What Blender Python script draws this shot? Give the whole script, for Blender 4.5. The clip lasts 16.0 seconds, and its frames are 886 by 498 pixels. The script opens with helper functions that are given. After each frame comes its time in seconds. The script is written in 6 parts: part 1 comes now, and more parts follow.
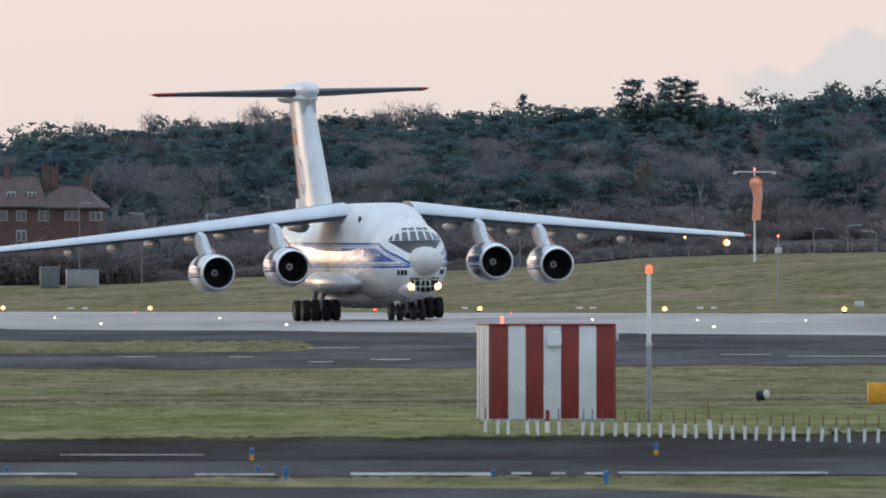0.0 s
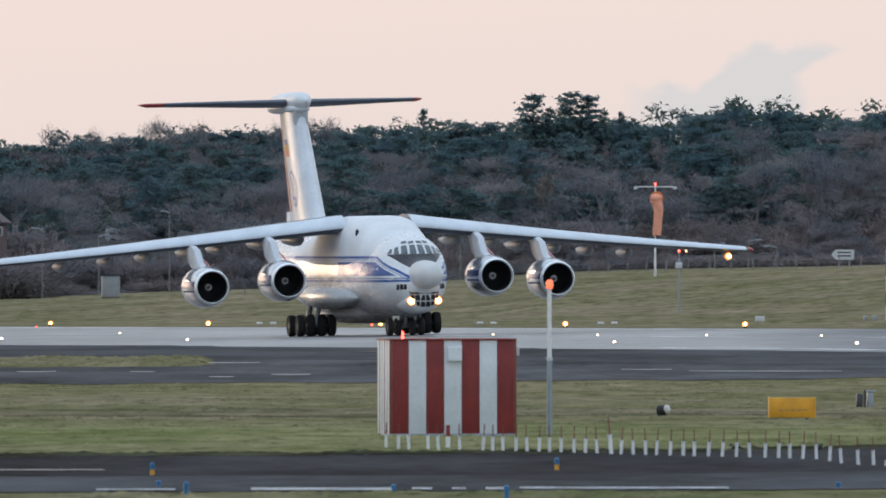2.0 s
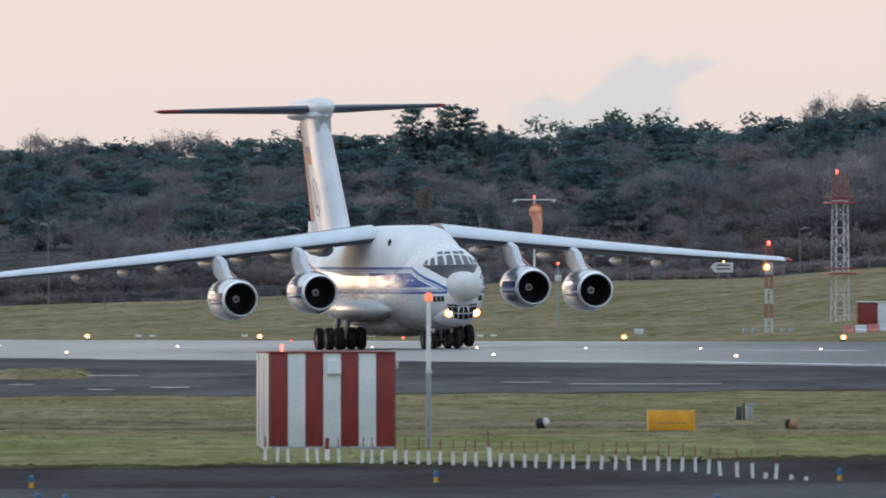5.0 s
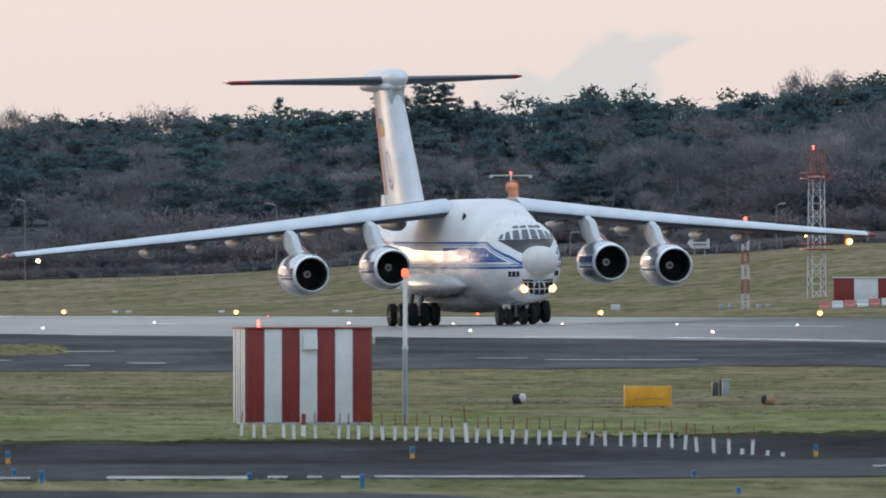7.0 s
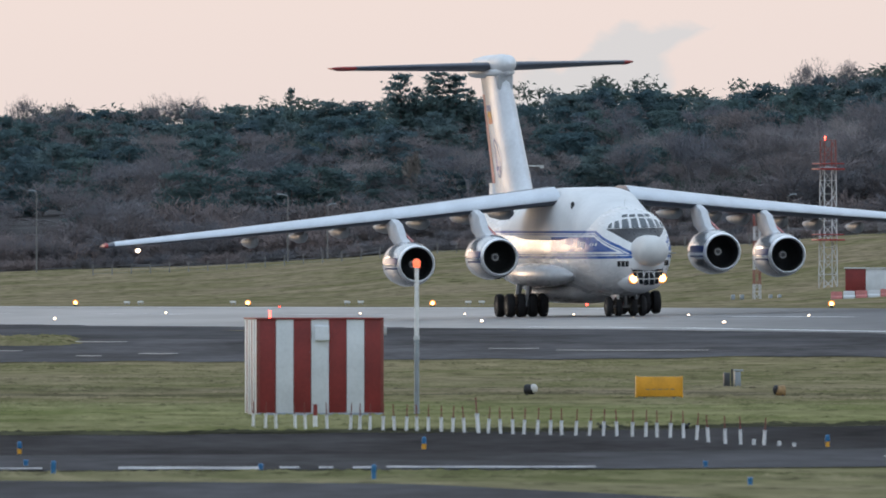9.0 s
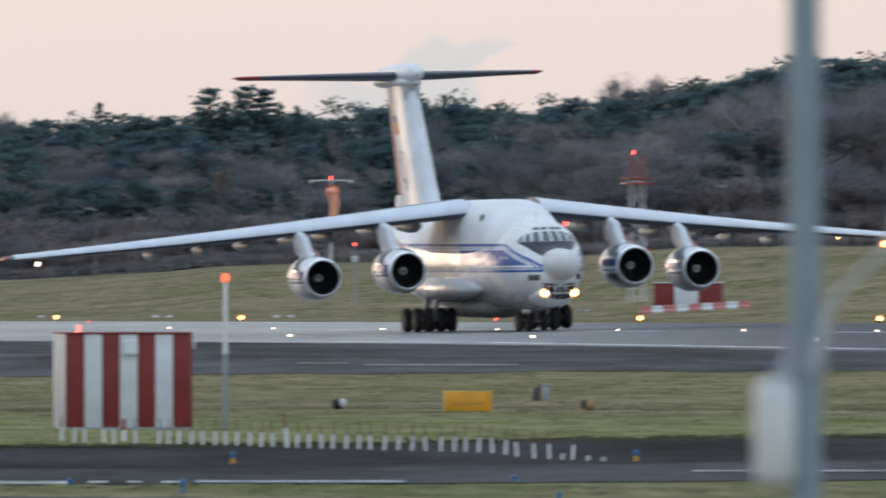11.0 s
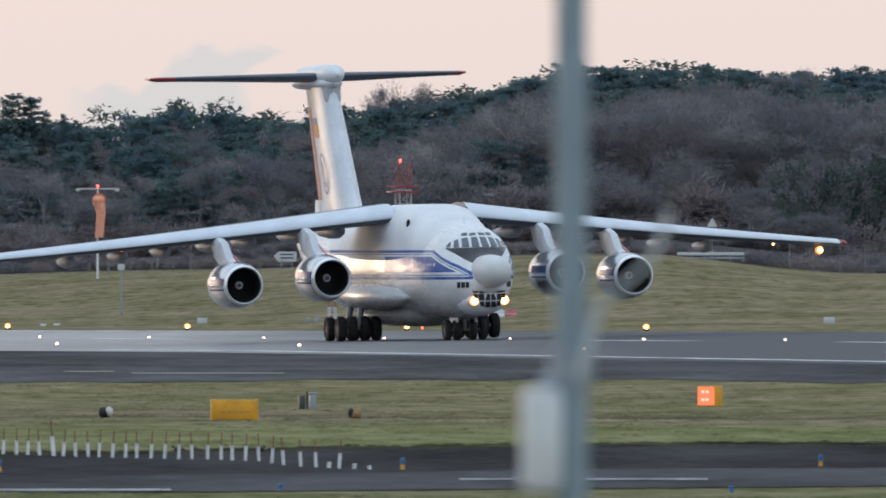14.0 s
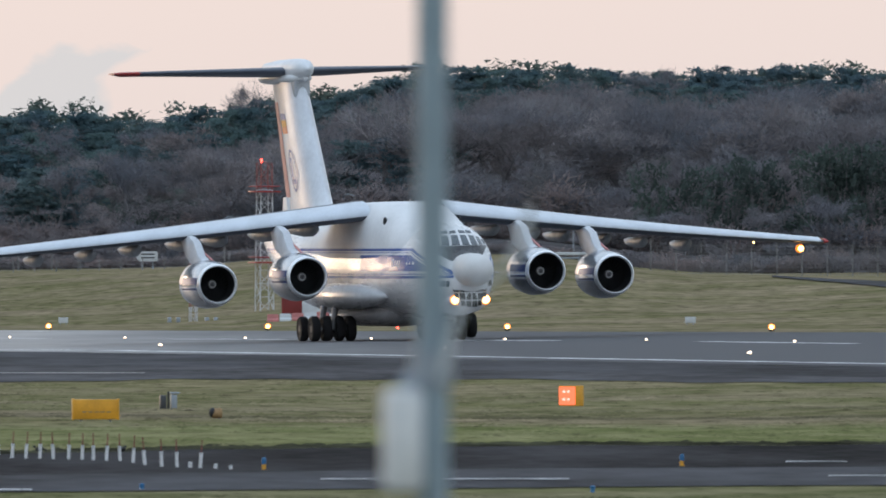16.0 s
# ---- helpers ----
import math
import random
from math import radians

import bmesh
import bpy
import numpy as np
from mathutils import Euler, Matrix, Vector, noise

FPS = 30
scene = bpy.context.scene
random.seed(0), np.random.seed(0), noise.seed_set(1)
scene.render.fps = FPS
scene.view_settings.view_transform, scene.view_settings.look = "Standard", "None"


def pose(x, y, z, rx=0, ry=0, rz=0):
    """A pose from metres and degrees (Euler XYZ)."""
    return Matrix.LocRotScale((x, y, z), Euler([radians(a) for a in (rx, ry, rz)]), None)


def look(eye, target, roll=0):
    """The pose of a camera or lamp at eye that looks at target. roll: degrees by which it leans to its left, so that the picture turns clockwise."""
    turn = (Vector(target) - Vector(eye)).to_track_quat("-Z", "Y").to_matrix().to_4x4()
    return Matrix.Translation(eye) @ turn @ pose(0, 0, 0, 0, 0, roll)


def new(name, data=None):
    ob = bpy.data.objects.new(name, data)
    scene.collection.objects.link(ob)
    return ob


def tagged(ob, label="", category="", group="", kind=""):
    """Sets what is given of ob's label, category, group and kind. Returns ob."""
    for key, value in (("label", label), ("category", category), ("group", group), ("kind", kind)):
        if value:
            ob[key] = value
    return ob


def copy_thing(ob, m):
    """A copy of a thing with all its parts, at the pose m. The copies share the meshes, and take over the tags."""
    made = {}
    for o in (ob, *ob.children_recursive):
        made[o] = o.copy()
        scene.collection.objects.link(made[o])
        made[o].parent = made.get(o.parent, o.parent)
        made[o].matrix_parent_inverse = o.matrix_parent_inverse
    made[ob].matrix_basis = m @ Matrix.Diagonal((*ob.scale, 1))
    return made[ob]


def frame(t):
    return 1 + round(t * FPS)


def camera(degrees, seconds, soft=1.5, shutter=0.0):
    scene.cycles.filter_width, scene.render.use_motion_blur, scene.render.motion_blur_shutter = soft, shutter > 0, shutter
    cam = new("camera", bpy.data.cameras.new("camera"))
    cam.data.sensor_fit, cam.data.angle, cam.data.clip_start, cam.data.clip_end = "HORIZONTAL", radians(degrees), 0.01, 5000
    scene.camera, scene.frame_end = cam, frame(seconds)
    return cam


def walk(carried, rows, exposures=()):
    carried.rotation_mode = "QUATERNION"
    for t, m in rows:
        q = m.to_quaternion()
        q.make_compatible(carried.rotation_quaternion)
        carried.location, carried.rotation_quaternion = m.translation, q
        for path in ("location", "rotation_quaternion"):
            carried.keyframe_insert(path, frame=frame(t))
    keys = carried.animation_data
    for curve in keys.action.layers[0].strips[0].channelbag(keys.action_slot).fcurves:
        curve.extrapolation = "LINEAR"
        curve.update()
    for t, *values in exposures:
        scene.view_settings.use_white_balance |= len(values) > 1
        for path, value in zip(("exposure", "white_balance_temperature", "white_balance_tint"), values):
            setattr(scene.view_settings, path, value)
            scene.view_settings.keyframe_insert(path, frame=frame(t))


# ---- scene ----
# The viewer stands still at a long lens and pans after the aircraft.
# Directions are kept as (u, v): u to the right of the windsock, v below its top, both in 1/40000 rad.
F = 40000.0
EYE = Vector((0.0, 0.0, 5.4))
VH = 105.0
cam = camera(math.degrees(2 * math.atan(784 / F)), 16.0, 1.75, 0.5)
cam.data.dof.use_dof = True
cam.data.dof.focus_distance = 1250.0
cam.data.dof.aperture_fstop = 12.0


def at_uv(u, v, d):
    """The point at distance d in the direction u, v."""
    return Vector((u / F * d, d, EYE.z + (VH - v) / F * d))


PAN = [
    (0.0, 1335.4, 302.5), (0.5, 1320.2, 304.7), (1.0, 1248.8, 322.4), (1.5, 1205.2, 317.0), (2.0, 1159.5, 328.9),
    (2.5, 1150.8, 328.7), (3.0, 1138.6, 329.5), (3.5, 1112.4, 342.5), (4.0, 1056.3, 344.4), (4.5, 1009.3, 350.0),
    (5.0, 945.6, 351.6), (5.2, 919.2, 351.7), (6.0, 888.0, 340.0), (7.5, 912.9, 296.4), (8.0, 916.0, 291.8),
    (9.2, 925.0, 292.0), (10.3, 900.2, 295.8), (10.5, 873.5, 297.4), (11.0, 585.8, 317.6), (11.5, 433.3, 324.8),
    (12.0, 379.0, 328.0), (12.5, 350.0, 329.5), (13.0, 336.2, 329.5), (13.5, 258.4, 331.7), (14.0, 172.7, 332.4),
    (14.5, 111.1, 333.3), (15.0, 34.5, 332.1), (15.5, -23.2, 333.5), (16.0, -73.1, 332.0)]
walk(cam, [(t, look(EYE, at_uv(784 - x, 441 - y, 1000))) for t, x, y in PAN])

# ---- daylight: a pale dusk sky, peach at the horizon, and a weak low glow from the side ----
world = bpy.data.worlds.new("dusk_sky")
scene.world = world
world.use_nodes = True
wn, wl = world.node_tree.nodes, world.node_tree.links
wn.clear()
w_out, w_bg = wn.new("ShaderNodeOutputWorld"), wn.new("ShaderNodeBackground")
w_sky = wn.new("ShaderNodeTexSky")
w_sky.sky_type, w_sky.sun_disc = "NISHITA", False
w_sky.sun_elevation, w_sky.sun_rotation = radians(4), radians(-28)
w_sky.dust_density = 3.0
w_co = wn.new("ShaderNodeTexCoord")
w_sep = wn.new("ShaderNodeSeparateXYZ")
wl.new(w_co.outputs["Generated"], w_sep.inputs[0])
w_ramp = wn.new("ShaderNodeValToRGB")
wl.new(w_sep.outputs["Z"], w_ramp.inputs[0])
els = w_ramp.color_ramp.elements
els[0].position, els[0].color = 0.0, (0.785, 0.692, 0.675, 1)
els[1].position, els[1].color = 1.0, (0.80, 1.0, 1.25, 1)
e = els.new(0.006); e.color = (0.81, 0.712, 0.69, 1)
e = els.new(0.013); e.color = (0.83, 0.727, 0.70, 1)
e = els.new(0.14); e.color = (0.66, 0.76, 0.88, 1)
# a long grey-blue cloud bank low in the sky
w_map = wn.new("ShaderNodeMapping")
w_map.inputs["Scale"].default_value = (420, 420, 700)
w_noise = wn.new("ShaderNodeTexNoise")
w_noise.inputs["Scale"].default_value, w_noise.inputs["Detail"].default_value = 1.0, 5
wl.new(w_co.outputs["Generated"], w_map.inputs[0])
wl.new(w_map.outputs[0], w_noise.inputs["Vector"])


def wmath(op, a, b=0.0):
    n = wn.new("ShaderNodeMath")
    n.operation = op
    for i, v in enumerate((a, b)):
        if isinstance(v, (int, float)):
            n.inputs[i].default_value = v
        else:
            wl.new(v, n.inputs[i])
    return n.outputs[0]


wob = wmath("MULTIPLY", wmath("SUBTRACT", w_noise.outputs["Fac"], 0.5), 0.0022)
cx, cz = w_sep.outputs["X"], w_sep.outputs["Z"]
# its upper edge slopes up to a beak at the right end
top = wmath("ADD", wmath("MAXIMUM", wmath("MINIMUM", wmath("ADD", wmath("MULTIPLY", cx, 0.67), 0.00598), 0.0090), 0.0072), wob)
under = wmath("MULTIPLY", wmath("SUBTRACT", top, cz), 2200.0)
end = wmath("MULTIPLY", wmath("SUBTRACT", wmath("MAXIMUM", wmath("ADD", wmath("MULTIPLY", cz, 1.3), -0.0029), 0.0068), wmath("ADD", cx, wmath("MULTIPLY", wob, 0.8))), 1600.0)
side = wmath("MULTIPLY", wmath("ADD", cx, 0.0016), 500.0)
cl = wn.new("ShaderNodeClamp")
wl.new(wmath("MINIMUM", wmath("MINIMUM", under, end), side), cl.inputs[0])
w_cloud = wn.new("ShaderNodeMixRGB")
wl.new(wmath("MULTIPLY", cl.outputs[0], 0.95), w_cloud.inputs["Fac"])
wl.new(w_ramp.outputs[0], w_cloud.inputs["Color1"])
w_cloud.inputs["Color2"].default_value = (0.65, 0.665, 0.69, 1)
w_mix = wn.new("ShaderNodeMixRGB")
w_mix.inputs["Fac"].default_value = 0.02
wl.new(w_cloud.outputs[0], w_mix.inputs["Color1"])
wl.new(w_sky.outputs[0], w_mix.inputs["Color2"])
# the afterglow, low and well to the left of the view
w_dot = wn.new("ShaderNodeVectorMath")
w_dot.operation = "DOT_PRODUCT"
wl.new(w_co.outputs["Generated"], w_dot.inputs[0])
w_dot.inputs[1].default_value = Vector((-0.47, 0.88, 0.04)).normalized()
w_glow = wn.new("ShaderNodeMixRGB")
w_glow.blend_type = "ADD"
w_glow.inputs["Fac"].default_value = 1.0
w_gcol = wn.new("ShaderNodeMixRGB")
w_gcol.inputs["Color1"].default_value, w_gcol.inputs["Color2"].default_value = (0, 0, 0, 1), (0.75, 0.46, 0.26, 1)
wl.new(wmath("POWER", wmath("MAXIMUM", w_dot.outputs["Value"], 0.0), 70.0), w_gcol.inputs["Fac"])
wl.new(w_mix.outputs[0], w_glow.inputs["Color1"])
wl.new(w_gcol.outputs[0], w_glow.inputs["Color2"])
wl.new(w_glow.outputs[0], w_bg.inputs["Color"])
w_bg.inputs["Strength"].default_value = 1.0
wl.new(w_bg.outputs[0], w_out.inputs["Surface"])

sun = new("low_sun", bpy.data.lights.new("low_sun", "SUN"))
sun.data.energy, sun.data.angle, sun.data.color = 0.22, radians(12), (1.0, 0.78, 0.58)
sun.matrix_world = look((-470, 880, 90), (0, 0, 0))


# ---- materials ----
def material(name, color, rough=0.6, metal=0.0, var=0.15, scale=3.0, fine=0.0, bump=0.0, spec=0.5, second=None, stretch=(1, 1, 1), coords="Object"):
    """A surface with broad and fine variation of its colour and a little relief."""
    m = bpy.data.materials.new(name)
    m.use_nodes = True
    n, l = m.node_tree.nodes, m.node_tree.links
    b = n["Principled BSDF"]
    b.inputs["Roughness"].default_value, b.inputs["Metallic"].default_value = rough, metal
    b.inputs["Specular IOR Level"].default_value = spec
    co = n.new("ShaderNodeTexCoord")
    mp = n.new("ShaderNodeMapping")
    mp.inputs["Scale"].default_value = stretch
    l.new(co.outputs[coords], mp.inputs[0])
    big, small = n.new("ShaderNodeTexNoise"), n.new("ShaderNodeTexNoise")
    big.inputs["Scale"].default_value, big.inputs["Detail"].default_value = scale, 4
    small.inputs["Scale"].default_value, small.inputs["Detail"].default_value = scale * 9, 6
    l.new(mp.outputs[0], big.inputs["Vector"]), l.new(mp.outputs[0], small.inputs["Vector"])
    add = n.new("ShaderNodeMath")
    add.operation = "MULTIPLY_ADD"
    l.new(small.outputs["Fac"], add.inputs[0])
    add.inputs[1].default_value = 0.5
    l.new(big.outputs["Fac"], add.inputs[2])
    ramp = n.new("ShaderNodeValToRGB")
    c2 = second or color
    lo, hi = [c * (1 - var) for c in color], [min(1, c * (1 + var)) for c in c2]
    ramp.color_ramp.elements[0].position, ramp.color_ramp.elements[0].color = 0.55, (*lo, 1)
    ramp.color_ramp.elements[1].position, ramp.color_ramp.elements[1].color = 0.95, (*hi, 1)
    l.new(add.outputs[0], ramp.inputs[0])
    l.new(ramp.outputs[0], b.inputs["Base Color"])
    if bump:
        bp = n.new("ShaderNodeBump")
        bp.inputs["Strength"].default_value, bp.inputs["Distance"].default_value = bump, 0.02
        l.new(small.outputs["Fac"], bp.inputs["Height"])
        l.new(bp.outputs[0], b.inputs["Normal"])
    return m


def glowing(name, color, strength):
    m = bpy.data.materials.new(name)
    m.use_nodes = True
    b = m.node_tree.nodes["Principled BSDF"]
    b.inputs["Base Color"].default_value = (*color, 1)
    b.inputs["Emission Color"].default_value = (*color, 1)
    b.inputs["Emission Strength"].default_value = strength
    return m


def livery(name, rough, gloss):
    """White aircraft paint with blue cheat lines, a black glare panel, streaks of grime and a greyer belly; uses the
    body's own axes.
    """
    m = material(name, (0.74, 0.75, 0.76), rough, 0, 0.07, 0.5, spec=gloss)
    n, l = m.node_tree.nodes, m.node_tree.links
    b = n["Principled BSDF"]
    base = b.inputs["Base Color"].links[0].from_socket
    co, sp = n.new("ShaderNodeTexCoord"), n.new("ShaderNodeSeparateXYZ")
    l.new(co.outputs["Object"], sp.inputs[0])

    def mt(op, a, c=0.0):
        k = n.new("ShaderNodeMath")
        k.operation = op
        for i, v in enumerate((a, c)):
            if isinstance(v, (int, float)):
                k.inputs[i].default_value = v
            else:
                l.new(v, k.inputs[i])
        return k.outputs[0]

    def between(v, lo, hi):
        return mt("MULTIPLY", mt("GREATER_THAN", v, lo), mt("LESS_THAN", v, hi))

    x, y, z = sp.outputs
    ay = mt("ABSOLUTE", y)
    # the upper lines bend down towards the radome ahead of the door
    bend = mt("MULTIPLY", mt("MAXIMUM", mt("ADD", x, 5.2), 0.0), 0.30)
    zu = mt("ADD", z, bend)
    lines = mt("MAXIMUM", between(z, 3.22, 3.36), between(z, 3.42, 3.47))
    lines = mt("MAXIMUM", lines, mt("MAXIMUM", between(zu, 4.62, 4.76), between(zu, 4.52, 4.56)))
    field = mt("MULTIPLY", between(z, 3.60, 9.0), mt("MULTIPLY", mt("LESS_THAN", zu, 4.42), between(x, -15.0, -2.0)))
    lines = mt("MAXIMUM", lines, field)
    lines = mt("MULTIPLY", lines, between(x, -40, -1.15))
    blue = n.new("ShaderNodeMixRGB")
    l.new(lines, blue.inputs["Fac"])
    l.new(base, blue.inputs["Color1"])
    blue.inputs["Color2"].default_value = (0.018, 0.085, 0.32, 1)
    l.new(mt("MULTIPLY", mt("SUBTRACT", 1.0, mt("MULTIPLY", lines, 0.15)), gloss), b.inputs["Specular IOR Level"])
    glare = mt("MULTIPLY", mt("MULTIPLY", between(z, 4.08, 4.86), mt("LESS_THAN", ay, mt("ADD", 1.25, mt("MULTIPLY", mt("SUBTRACT", z, 4.5), 1.2)))), mt("GREATER_THAN", x, -4.0))
    dark = n.new("ShaderNodeMixRGB")
    l.new(glare, dark.inputs["Fac"])
    l.new(blue.outputs[0], dark.inputs["Color1"])
    dark.inputs["Color2"].default_value = (0.03, 0.03, 0.035, 1)
    # greyer towards the belly, and exhaust grime in long streaks
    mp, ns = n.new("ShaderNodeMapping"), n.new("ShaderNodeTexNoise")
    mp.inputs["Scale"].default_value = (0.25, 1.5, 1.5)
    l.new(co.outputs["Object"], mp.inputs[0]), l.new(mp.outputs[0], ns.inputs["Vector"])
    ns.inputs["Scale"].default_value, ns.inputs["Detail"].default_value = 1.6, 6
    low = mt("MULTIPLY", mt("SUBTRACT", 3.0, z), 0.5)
    # worn gloss: patches of fresh and of dulled paint
    l.new(mt("ADD", mt("MULTIPLY", mt("SUBTRACT", ns.outputs["Fac"], 0.5), 0.45), rough + 0.02), b.inputs["Roughness"])
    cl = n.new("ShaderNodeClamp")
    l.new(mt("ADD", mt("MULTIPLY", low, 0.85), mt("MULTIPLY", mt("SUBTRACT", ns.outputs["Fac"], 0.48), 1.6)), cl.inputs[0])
    greyed = n.new("ShaderNodeMixRGB")
    l.new(mt("MULTIPLY", mt("MULTIPLY", cl.outputs[0], 0.6), mt("SUBTRACT", 1.0, mt("MULTIPLY", lines, 0.7))), greyed.inputs["Fac"])
    l.new(dark.outputs[0], greyed.inputs["Color1"])
    greyed.inputs["Color2"].default_value = (0.22, 0.22, 0.23, 1)
    l.new(greyed.outputs[0], b.inputs["Base Color"])
    return m


